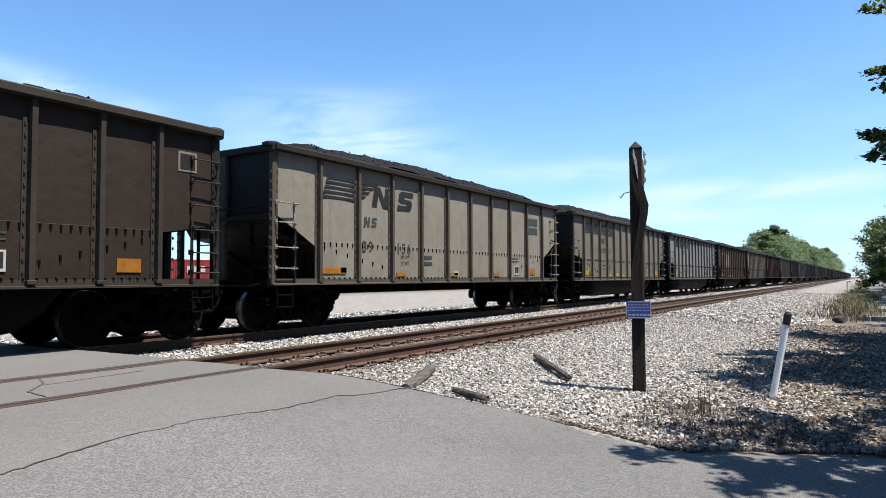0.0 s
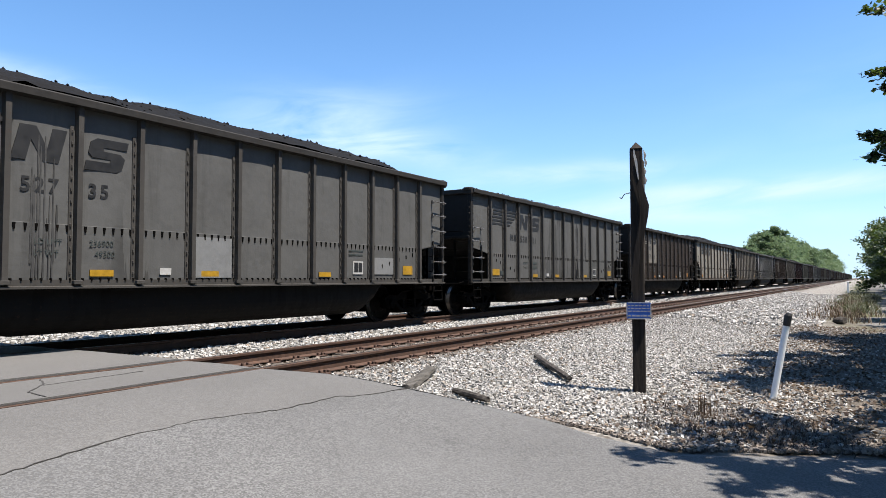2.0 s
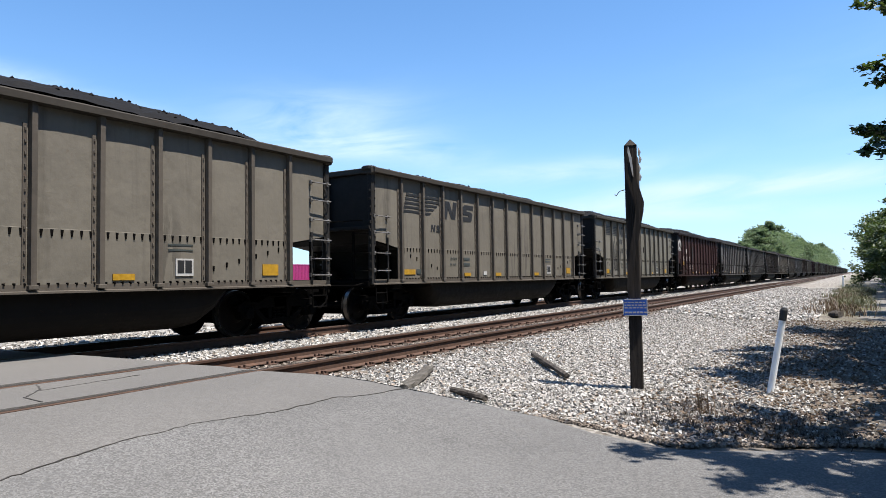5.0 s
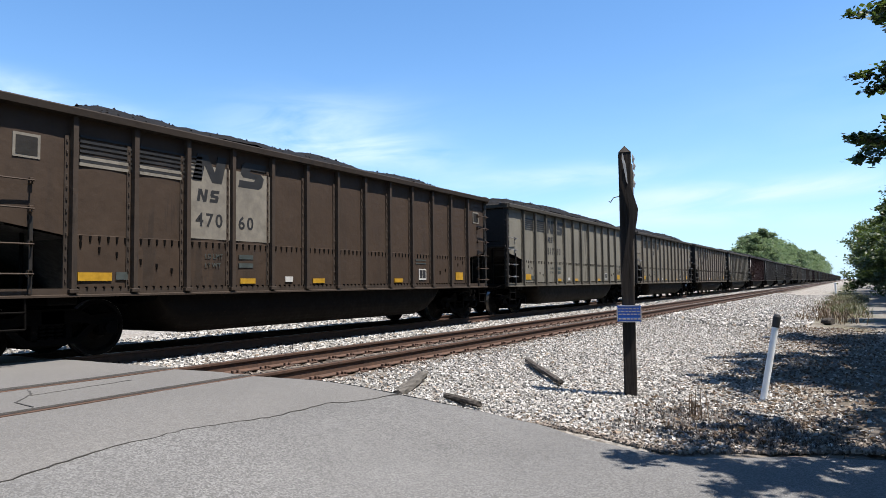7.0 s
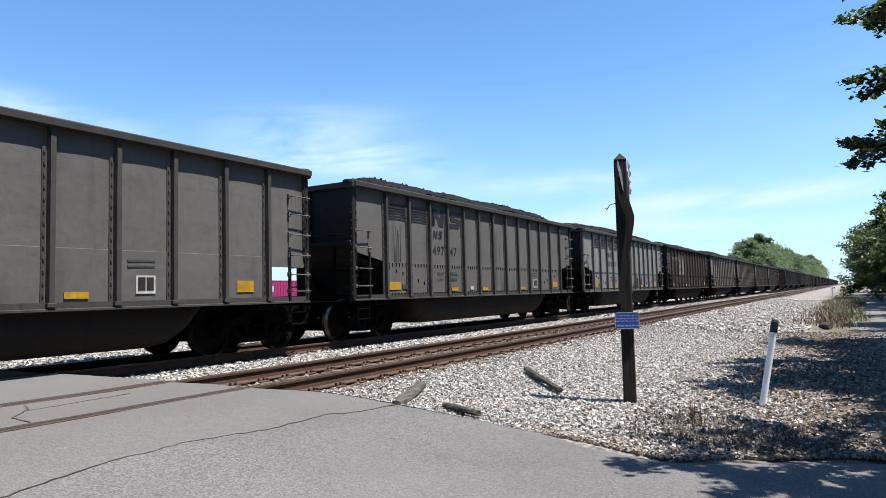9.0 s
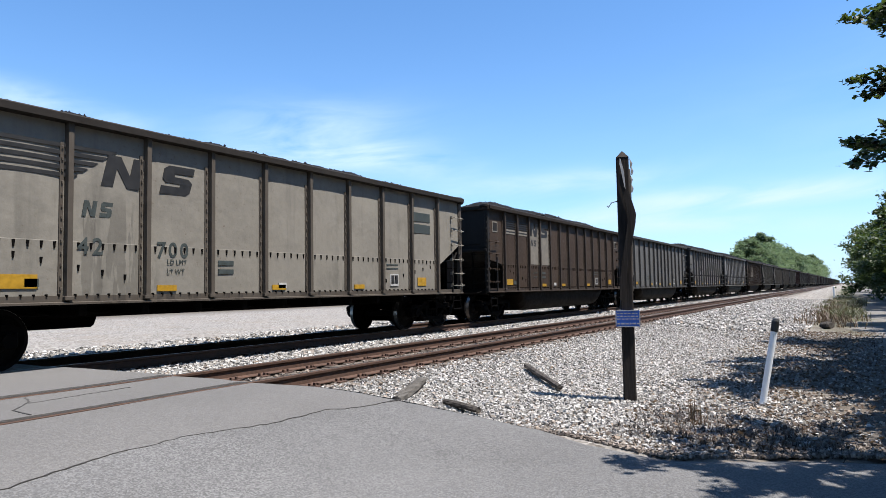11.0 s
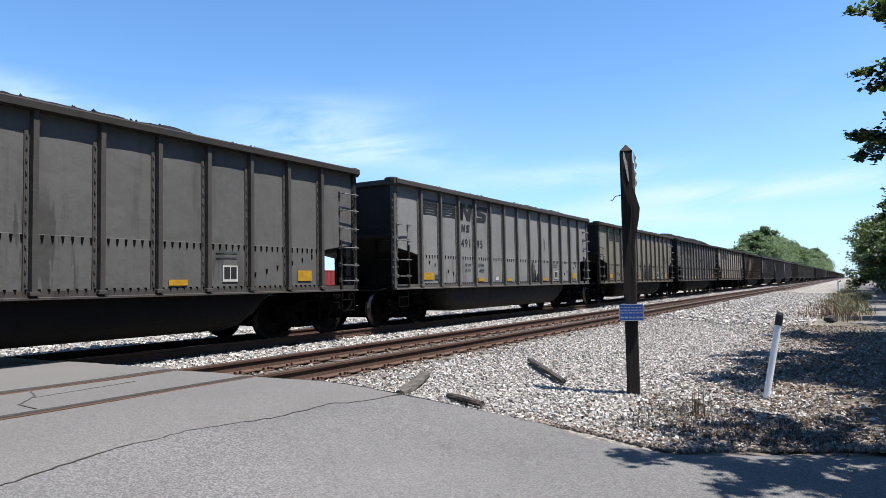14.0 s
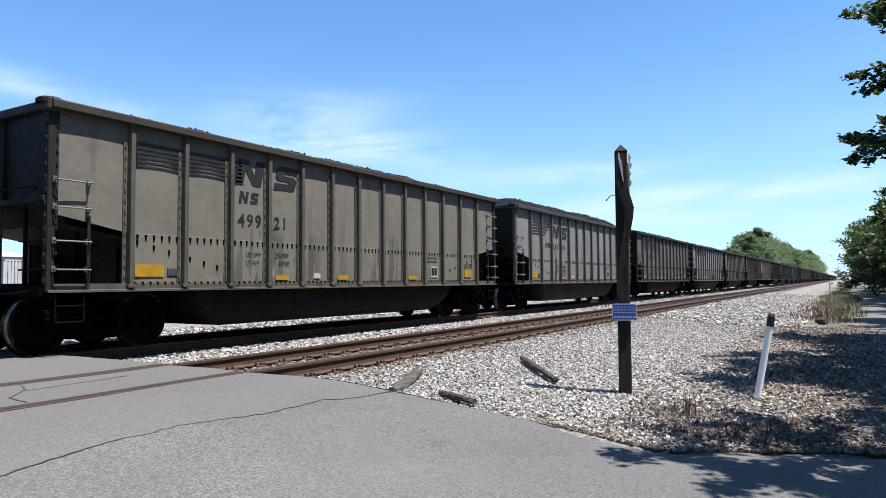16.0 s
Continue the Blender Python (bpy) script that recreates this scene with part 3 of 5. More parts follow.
def build_stones():
    """Crushed stone: one heap of small uneven blocks on the ballast, thinning into the dirt."""
    rng = np.random.default_rng(7)
    base = np.array([(-1, -1, -1), (1, -1, -1), (1, 1, -1), (-1, 1, -1), (-1, -1, 1), (1, -1, 1), (1, 1, 1), (-1, 1, 1)], float) * 0.5
    quad = np.array([(3, 2, 1, 0), (4, 5, 6, 7), (0, 1, 5, 4), (1, 2, 6, 5), (2, 3, 7, 6), (3, 0, 4, 7)])

    def heap(name, x, y, size, label, mat=STONE):
        n = len(x)
        z = np.array([ground_z(a, b) for a, b in zip(x, y)])
        p = base[None] * rng.uniform(0.55, 1.0, (n, 1, 3)) + rng.uniform(-0.17, 0.17, (n, 8, 3))
        p *= size[:, None, None]
        a, b = rng.uniform(0, 6.28, n), rng.uniform(-0.7, 0.7, n)
        ca, sa, cb, sb = np.cos(a), np.sin(a), np.cos(b), np.sin(b)
        X, Y, Z = p[..., 0], p[..., 1], p[..., 2]
        X, Z = X * cb[:, None] - Z * sb[:, None], X * sb[:, None] + Z * cb[:, None]
        X, Y = X * ca[:, None] - Y * sa[:, None], X * sa[:, None] + Y * ca[:, None]
        v = np.stack([X + x[:, None], Y + y[:, None], Z + (z + size * rng.uniform(0.0, 0.35, n))[:, None]], -1).reshape(-1, 3)
        f = (quad[None] + (np.arange(n) * 8)[:, None, None]).reshape(-1, 4)
        tagged(place(name, quick_mesh(name, v, f), mat), label, "gravel", kind="stuff")

    def keep(x, y, d):
        near_rail = np.minimum(np.abs(np.abs(y - Y_NEAR) - HALF_GAUGE), np.abs(np.abs(y - Y_TRAIN) - HALF_GAUGE))
        k = (near_rail > 0.17) & (rng.random(len(x)) < d)
        # ties stay bare where they show
        return k

    # shoulder in front of the near track
    n = 100000
    x, y = rng.uniform(6.2, 24, n), rng.uniform(-0.6, 6.15, n)
    dens = np.clip((y - 0.35 + 0.5 * np.sin(x * 0.9)) / 1.7, 0.07, 1) * np.clip((24.5 - x) / 7, 0.25, 1)
    dens = np.where(y > 5.5, dens * np.clip((6.3 - y) / 0.9, 0.12, 1), dens)
    k = keep(x, y, dens) & (x > 0.02 + np.array([edge_x(v) for v in y]))
    heap("ballast_shoulder", x[k], y[k], rng.uniform(0.02, 0.048, k.sum()), "loose pale grey crushed limestone ballast")
    n = 6500
    y = rng.uniform(-3, 5.3, n)
    x = 0.02 + np.array([edge_x(v) for v in y]) + rng.exponential(0.16, n) - 0.08
    heap("edge_gravel", x, y, rng.uniform(0.012, 0.038, n), "fine broken gravel along the paving edge", RUSTSTONE)
    n = 26000
    x, y = rng.uniform(24, 70, n), rng.uniform(1.2, 6.0, n)
    heap("ballast_far_shoulder", x, y, rng.uniform(0.05, 0.11, n), "loose pale grey ballast along the track")
    # cribs between and beside the rails
    n = 30000
    x, y = rng.uniform(EDGE + 0.1, 32, n), rng.uniform(8.0, 10.6, n)
    k = keep(x, y, np.where((y < 8.45), 0.45, 1.0))
    heap("ballast_between_tracks", x[k], y[k], rng.uniform(0.035, 0.08, k.sum()), "pale ballast heaped between the two tracks")
    n = 16000
    x, y = rng.uniform(32, 110, n), rng.uniform(8.0, 10.6, n)
    heap("ballast_between_far_tracks", x, y, rng.uniform(0.06, 0.12, n), "pale ballast between the two tracks")
    n = 15000
    x, y = rng.uniform(EDGE + 0.1, 30, n), rng.uniform(5.8, 8.4, n)
    k = keep(x, y, 0.45) & (np.abs(((x - EDGE - 0.2) / 0.53 + 0.5) % 1 - 0.5) * 0.53 > 0.1)
    heap("ballast_cribs", x[k], y[k], rng.uniform(0.03, 0.06, k.sum()), "rust-stained ballast between the ties", RUSTSTONE)
    n = 16000
    x, y = rng.uniform(EDGE + 0.1, 60, n), rng.uniform(12.7, 16.5, n)
    heap("ballast_beyond", x, y, rng.uniform(0.05, 0.11, n), "sunlit pale ballast beyond the train")


build_ground()
build_road()
near_track = build_track("near_track", Y_NEAR, 85, "empty track with rusty rails on weathered ties")
train_track = build_track("train_track", Y_TRAIN, 60, "track that carries the coal train")
build_stones()

# ---- the coal train ----
PITCH, LENGTH, TOP, SILL = 16.18, 14.62, 3.80, 0.99
BAYS = {
    "tub": [1.22 + 1.015 * i for i in range(13)],
    "flat": [1.37 + 1.32 * i for i in range(10)],
    "red": [1.2, 2.12, 3.04] + [4.1 + 1.067 * i for i in range(7)] + [11.58, 12.5, 13.42],
    "short": [7.31 + d for d in (-5.985, -4.94, -3.91, -2.93, -1.965, -0.98, 0, 0.98, 1.965, 2.93, 3.91, 4.94, 5.985)],
    "smooth": [7.31 + d for d in (-6.14, -5.05, -3.93, -2.87, -1.82, -0.91, 0, 0.91, 1.82, 2.87, 3.93, 5.05, 6.14)],
}
CUT = {"tub": (2.05, 1.86), "flat": (2.42, 1.72), "red": (1.94, 1.62), "short": (2.13, 1.9), "smooth": (1.7, 1.7)}


def side_panel(kind):
    """One welded side sheet, bowed out between the ribs, cut away over the trucks."""
    ribs = BAYS[kind]
    posts = [0.04] + ribs + [LENGTH - 0.04]
    c0, c1 = CUT[kind]
    s, last = Shape(), len(posts) - 2
    cols = []                                            # x, lower edge, bow
    for i, (a, b) in enumerate(zip(posts, posts[1:])):
        for k in range(7):
            u = k / 6
            if k == 0 and i not in (1, last):
                if i:
                    continue
            low = SILL + 0.07
            if i == 0:
                low = c0 + (c1 - c0) * u
            if i == last:
                low = c1 + (c0 - c1) * u
            cols.append((a + (b - a) * u + (0.002 if k == 0 and i in (1, last) else 0), low, 0.022 * math.sin(math.pi * u) ** 0.7))
    rows, back = [], []
    for x, low, bow in cols:
        # the lower sheet laps over the upper one
        zs = (low, 1.3, 1.6, 1.897, 1.903, 2.5, 3.1, TOP - 0.1) if low < 1.3 else [low + (TOP - 0.1 - low) * k / 7 for k in range(8)]
        for z in zs:
            y = (-1.428 if z < 1.9 else -1.425) - bow * math.sin(math.pi * min(1, max(0, (z - 1.0) / 2.7))) ** 0.6
            rows.append((x, y, z))
            back.append((x, y + 0.025, z))
    n, o = len(cols), len(cols) * 8
    fs = [(i * 8 + j, (i + 1) * 8 + j, (i + 1) * 8 + j + 1, i * 8 + j + 1) for i in range(n - 1) for j in range(7)]
    fs += [tuple(q + o for q in reversed(f)) for f in fs]
    for i in range(n - 1):
        for j in (0, 7):
            fs.append((i * 8 + j, (i + 1) * 8 + j, o + (i + 1) * 8 + j, o + i * 8 + j))
    for j in range(7):
        for i in (0, n - 1):
            fs.append((i * 8 + j, i * 8 + j + 1, o + i * 8 + j + 1, o + i * 8 + j))
    return s.add(rows + back, fs)


def rib():
    s = Shape()
    s.prism([(-0.055, -1.425), (-0.04, -1.515), (0.04, -1.515), (0.055, -1.425)], SILL + 0.05, TOP - 0.12, "z")
    s.box(-0.135, -1.452, SILL + 0.06, -0.075, -1.42, TOP - 0.42, 0.004)
    for i in range(13):
        z = SILL + 0.18 + i * 0.175
        s.box(-0.115, -1.47, z, -0.09, -1.45, z + 0.05, 0.004)
    s.box(-0.07, -1.53, SILL + 0.03, 0.07, -1.42, SILL + 0.09, 0.006)
    return s


def rivet_row(kind):
    s, ribs = Shape(), BAYS[kind]
    c0 = 1.84
    for i, (a, b) in enumerate(zip(ribs, ribs[1:])):
        for k in range(6):
            x = a + (b - a) * (k + 0.9) / 6.9
            u = (x - a) / (b - a)
            y = -1.425 - 0.022 * math.sin(math.pi * u) ** 0.7 * 0.9
            s.prism([(x - 0.022, c0 + 0.05), (x + 0.022, c0 + 0.05), (x + 0.01, c0 - 0.05), (x - 0.01, c0 - 0.05)], y - 0.014, y + 0.02, "y")
            if i < 2 or i > len(ribs) - 4:
                j = (i + u) if i < 2 else (len(ribs) - 1 - i - u)
                z = 1.78 - 0.24 * j
                if z > 1.15 and k % 2 == 0:
                    s.prism([(x - 0.02, z + 0.045), (x + 0.02, z + 0.045), (x + 0.01, z - 0.05), (x - 0.01, z - 0.05)], y - 0.014, y + 0.02, "y")
        for k in range(7):
            x = a + (b - a) * (k + 0.7) / 7.4
            s.box(x - 0.012, -1.475, SILL + 0.085, x + 0.012, -1.42, SILL + 0.125, 0.003)
    return s


def stile(end):
    """The upright that carries the lower grab irons; end = 0 trailing, 1 leading."""
    x = 0.6 if end == 0 else LENGTH - 0.58
    return Shape().box(x - 0.025, -1.5, SILL + 0.02, x + 0.025, -1.47, 2.12, 0.004)


def rung():
    s = Shape()
    s.path([(0, -1.44, 0), (0, -1.57, 0), (0.53, -1.57, 0), (0.53, -1.44, 0)], 0.013, 5)
    for x in (0, 0.53):
        s.box(x - 0.03, -1.5, -0.04, x + 0.03, -1.425, 0.05, 0.004)
    return s


RUNGS = ((0.07, (1.3, 1.72, 2.22, 2.62)), (LENGTH - 0.58, (1.2, 1.55, 1.95, 2.38, 2.8, 3.18)))


def end_ladder(end):
    s = Shape()
    x = -0.02 if end == 0 else LENGTH + 0.02
    o = -0.09 if end == 0 else 0.09
    for z in (1.3, 1.72, 2.2):
        s.path([(x, -1.36, z), (x + o, -1.36, z), (x + o, -0.9, z), (x, -0.9, z)], 0.013, 5)
    s.box(x - 0.02, -0.93, 1.05, x + 0.02, -0.87, 2.25, 0.004)
    s.path([(x, -1.2, 2.5), (x + o, -1.2, 2.52), (x + o, 1.2, 2.52), (x, 1.2, 2.5)], 0.013, 5)
    return s


def step(end):
    s = Shape()
    x0, x1 = (0.12, 0.55) if end == 0 else (LENGTH - 0.55, LENGTH - 0.12)
    s.path([(x0, -1.46, SILL + 0.02), (x0, -1.48, 0.52), (x1, -1.48, 0.52), (x1, -1.46, SILL + 0.02)], 0.017, 6)
    s.rod((x0, -1.48, 0.76), (x1, -1.48, 0.76), 0.014)
    return s


def corner_post(x):
    s = Shape()
    s.box(x - 0.06, -1.47, SILL - 0.02, x + 0.06, -1.35, TOP - 0.08, 0.012)
    d = 0.075 if x < 1 else -0.075
    s.box(x + d - 0.03, -1.455, 1.9, x + d + 0.03, -1.43, TOP - 0.15, 0.004)
    for i in range(13):
        z = SILL + 0.12 + i * 0.19
        s.box(x - 0.085 if x < 1 else x + 0.05, -1.44, z, x - 0.05 if x < 1 else x + 0.085, -1.38, z + 0.06, 0.005)
        if i < 11:
            s.box(x + d - 0.014, -1.475, z + 0.4, x + d + 0.014, -1.45, z + 0.45, 0.003)
    return s


def end_wall(end):
    s = Shape()
    f = (lambda x: x) if end == 0 else (lambda x: LENGTH - x)
    # upright sheet, then the slope sheet under the load above the truck
    s.add([(f(0.05), -1.41, TOP - 0.08), (f(0.05), 1.41, TOP - 0.08), (f(0.05), 1.41, 2.35), (f(0.05), -1.41, 2.35)], [(0, 1, 2, 3)])
    s.add([(f(0.05), -1.41, 2.35), (f(0.05), 1.41, 2.35), (f(0.3), 1.40, 1.98), (f(0.3), -1.40, 1.98), (f(1.2), -1.40, 1.84), (f(1.2), 1.40, 1.84), (f(2.3), -1.38, 1.1), (f(2.3), 1.38, 1.1)],
          [(0, 1, 2, 3), (3, 2, 5, 4), (4, 5, 7, 6)])
    return s


def end_post(end):
    x0, x1 = (-0.04, 0.06) if end == 0 else (LENGTH - 0.06, LENGTH + 0.04)
    s = Shape().box(x0, -0.1, 1.02, x1, 0.1, TOP - 0.12, 0.012)
    x = x0 if end == 0 else x1
    for i in range(11):                                  # bolt heads down both flanges
        z = 1.25 + i * 0.2
        for y in (-0.125, 0.125):
            s.box(x - 0.01, y - 0.02, z, x + 0.01, y + 0.02, z + 0.05, 0.004)
    return s


def corner_cap(end):
    """Rounded cap plate over a top corner."""
    cap = Shape().lathe([(-0.05, 0.19), (0.01, 0.19), (0.035, 0.15), (0.045, 0.0), (-0.05, 0.0)], 12, "z")
    return Shape().add([(0.05 + a if end == 0 else LENGTH - 0.05 - a, b - 1.36, TOP + c) for a, b, c in cap.v], cap.f)


def end_ledge(end):
    x0, x1 = (-0.06, 0.06) if end == 0 else (LENGTH - 0.06, LENGTH + 0.06)
    return Shape().box(x0, -1.42, 2.3, x1, 1.42, 2.38, 0.01)


def end_chord(end):
    x = 0.03 if end == 0 else LENGTH - 0.03
    s = Shape().box(x - 0.08, -1.33, TOP - 0.14, x + 0.08, 1.33, TOP - 0.01, 0.015)
    for y in (-1.42, 1.42):
        s.box(x - 0.1, y - 0.12, TOP - 0.17, x + 0.1, y + 0.12, TOP + 0.02, 0.03)
    return s


def top_chord():
    prof = [(-1.39, TOP - 0.14), (-1.575, TOP - 0.12), (-1.58, TOP - 0.02), (-1.56, TOP), (-1.41, TOP), (-1.39, TOP - 0.02)]
    return Shape().prism(prof, -0.02, LENGTH + 0.02)


def side_sill():
    s = Shape().prism([(-1.36, SILL - 0.03), (-1.51, SILL - 0.03), (-1.51, SILL + 0.0), (-1.46, SILL + 0.01), (-1.46, SILL + 0.1), (-1.36, SILL + 0.1)], 0.0, LENGTH)
    return s


def underframe(kind):
    s = Shape()
    s.box(-0.35, -0.22, 0.72, LENGTH + 0.35, 0.22, 1.04, 0.02)
    for x in (0.06, LENGTH - 0.06):
        s.box(x - 0.12, -1.4, 0.9, x + 0.12, 1.4, 1.06, 0.02)
    for x in (1.14, LENGTH - 1.14):
        s.box(x - 0.22, -1.38, 0.84, x + 0.22, 1.38, 1.05, 0.02)
    for x in (0.75, LENGTH - 0.75):
        s.box(x - 0.5, -1.34, 1.05, x + 0.5, 1.34, 1.1)
    if kind == "flat":
        s.box(2.2, -1.38, 0.93, LENGTH - 2.2, 1.38, 1.0)
        for i in range(9):
            x = 3 + i * 1.08
            s.box(x - 0.06, -1.35, 0.78, x + 0.06, 1.35, 0.95, 0.01)
    # air reservoir, pipes and brake gear
    s.rod((3.0, 0.75, 0.7), (4.4, 0.75, 0.7), 0.2, 10)
    s.rod((0, -0.5, 0.8), (LENGTH, -0.5, 0.8), 0.025, 6)
    for x in (0.75, 0.9, 1.45):
        s.rod((x, -0.95, 1.05), (x, -0.95, 2.0), 0.03, 6)
        s.rod((LENGTH - x, -0.95, 1.05), (LENGTH - x, -0.95, 2.0), 0.03, 6)
    return s


def tub():
    s, half = Shape(), []
    for i in range(9):
        a = math.pi / 2 * i / 8
        half.append((1.36 - 0.42 * (1 - math.cos(a)), 0.72 - 0.45 * math.sin(a)))
    prof = [(1.36, 1.02)] + half
    prof = [(-y, z) for y, z in prof] + [(y, z) for y, z in reversed(prof)]
    n = len(prof)
    rows = []
    for x, k in ((2.75, 0.0), (2.95, 0.55), (3.25, 0.9), (3.6, 1.0), (LENGTH - 3.6, 1.0), (LENGTH - 3.25, 0.9), (LENGTH - 2.95, 0.55), (LENGTH - 2.75, 0.0)):
        rows += [(x, y, 1.02 - (1.02 - z) * (0.25 + 0.75 * k)) for y, z in prof]
    fs = [(r * n + i, r * n + (i + 1) % n, (r + 1) * n + (i + 1) % n, (r + 1) * n + i) for r in range(7) for i in range(n)]
    s.add(rows, fs + [tuple(range(n))[::-1], tuple(range(7 * n, 8 * n))])
    return s


def coupler(end):
    s = Shape()
    f = (lambda x: -x) if end == 0 else (lambda x: LENGTH + x)
    s.box(f(0.3), -0.07, 0.78, f(0.62), 0.07, 0.94, 0.02)
    s.box(f(0.58), -0.14, 0.72, f(0.775), 0.12, 1.0, 0.04)
    s.box(f(0.62), 0.1, 0.75, f(0.76), 0.19, 0.97, 0.03)
    s.path([(f(0.3), -0.35, 0.85), (f(0.45), -0.37, 0.55), (f(0.62), -0.33, 0.42), (f(0.775), -0.3, 0.5)], 0.025, 6)
    s.path([(f(0.1), -1.25, 1.0), (f(0.32), -1.2, 0.95), (f(0.36), -0.3, 0.95)], 0.018, 5)
    return s


HEAP = (1.0, 0.85, 0.7, 0.95, 0.58, 0.12)


def coal_mesh(seed):
    s = Shape()
    xs = [0.1 + (LENGTH - 0.2) * i / 72 for i in range(73)]
    ys = [-1.41 + 2.82 * j / 20 for j in range(21)]

    def fn(x, y):
        u, v = x / LENGTH, abs(y) / 1.41
        ends = smooth(0.02, 0.16, u) * (1 - smooth(0.84, 0.98, u))
        h = -0.5 + 0.42 * smooth(0, 0.05, u) * (1 - smooth(0.95, 1, u)) + ends * HEAP[seed] * (0.15 + 0.48 * (1 - v ** 1.7))
        h += 0.1 * noise.noise((x * 0.55, y * 0.7, seed * 5.1)) * ends + 0.045 * noise.noise((x * 2.7, y * 2.7, seed * 9.7)) + 0.03 * noise.noise((x * 9, y * 9, seed * 3.3))
        return (x, y, TOP + h - 0.02)
    s.sheet(xs, ys, fn)
    rng = random.Random(seed)
    for i in range(420):
        x, y, r = rng.uniform(1.5, LENGTH - 1.5), rng.uniform(-1.2, 1.2), rng.uniform(0.02, 0.05)
        c = fn(x, y)
        s.add([(c[0] + r * rng.uniform(.6, 1.2) * a, c[1] + r * rng.uniform(.6, 1.2) * b, c[2] + r * rng.uniform(.5, 1) * e) for a, b, e in ((1, 0, 0), (-1, 0, 0), (0, 1, 0), (0, -1, 0), (0, 0, 1), (0, 0, -1))],
              [(0, 2, 4), (2, 1, 4), (1, 3, 4), (3, 0, 4), (2, 0, 5), (1, 2, 5), (3, 1, 5), (0, 3, 5)])
    return s


WHEEL_R = 0.457


def wheelset_wheel():
    s = Shape()
    for g in (-1, 1):
        w = Shape().lathe([(-0.065, 0.457), (0.045, 0.46), (0.065, 0.49), (0.085, 0.48), (0.085, 0.42), (0.045, 0.36), (0.02, 0.2), (0.05, 0.14), (0.05, 0.08), (-0.11, 0.08), (-0.11, 0.14), (-0.03, 0.2), (0.0, 0.36), (-0.065, 0.4)], 28)
        s.add([(x, (y + -0.745 if g < 0 else -y + 0.745), z) for x, y, z in w.v], w.f)
        for a in range(3):
            c, d = math.cos(a * 2.1) * 0.27, math.sin(a * 2.1) * 0.27
            s.box(c - 0.03, g * 0.775, d - 0.03, c + 0.03, g * 0.735, d + 0.03)
    s.rod((0, -1.0, 0), (0, 1.0, 0), 0.085, 12)
    return s


def tread():
    s = Shape()
    for g in (-1, 1):
        w = Shape().lathe([(-0.063, 0.459), (0.04, 0.4625), (0.04, 0.455), (-0.063, 0.452)], 28)
        s.add([(x, (y - 0.745 if g < 0 else -y + 0.745), z) for x, y, z in w.v], w.f)
    for g in (-1, 1):
        for a in range(3):
            t = a * 2 * math.pi / 3
            s.rod((0.045 * math.cos(t), g * 1.0, 0.045 * math.sin(t)), (0.045 * math.cos(t), g * 1.02, 0.045 * math.sin(t)), 0.016, 6)
    return s


def side_frame():
    """Cast truck side frame: two bearing boxes, arched top bar, spring nest."""
    s = Shape()
    top = [(-1.12, 0.62), (-0.95, 0.7), (-0.6, 0.66), (-0.35, 0.78), (0.35, 0.78), (0.6, 0.66), (0.95, 0.7), (1.12, 0.62), (1.12, 0.5), (0.72, 0.5), (0.5, 0.55), (-0.5, 0.55), (-0.72, 0.5), (-1.12, 0.5)]
    s.prism(top, -1.12, -0.92, "y")
    s.prism([(-0.72, 0.52), (-0.42, 0.24), (0.42, 0.24), (0.72, 0.52), (0.58, 0.52), (0.36, 0.33), (-0.36, 0.33), (-0.58, 0.52)], -1.1, -0.94, "y")
    for x in (-0.26, 0.26):
        s.box(x - 0.05, -1.1, 0.3, x + 0.05, -0.94, 0.6, 0.01)
    for x in (-0.89, 0.89):
        s.box(x - 0.16, -1.14, 0.34, x + 0.16, -0.92, 0.6, 0.03)
        s.rod((x, -1.2, WHEEL_R), (x, -1.1, WHEEL_R), 0.1, 12)
    for x in (-0.13, 0.0, 0.13):
        for k in range(4):
            s.rod((x, -1.03, 0.33 + 0.055 * k), (x, -1.03, 0.355 + 0.055 * k), 0.06, 8)
    return s


def bolster():
    s = Shape().box(-0.2, -1.12, 0.53, 0.2, 1.12, 0.78, 0.03)
    # added filler box, closes the bright gap below the bolster with dark
    s.box(-0.34, -0.98, 0.2, 0.34, 0.98, 0.5, 0.04)
    for x in (-0.42, 0.42):
        s.box(x - 0.05, -0.85, 0.3, x + 0.05, 0.85, 0.46, 0.01)
        for y in (-0.76, 0.76):
            s.box(x - 0.08, y - 0.06, 0.22, x + 0.08, y + 0.06, 0.62, 0.02)
    return s


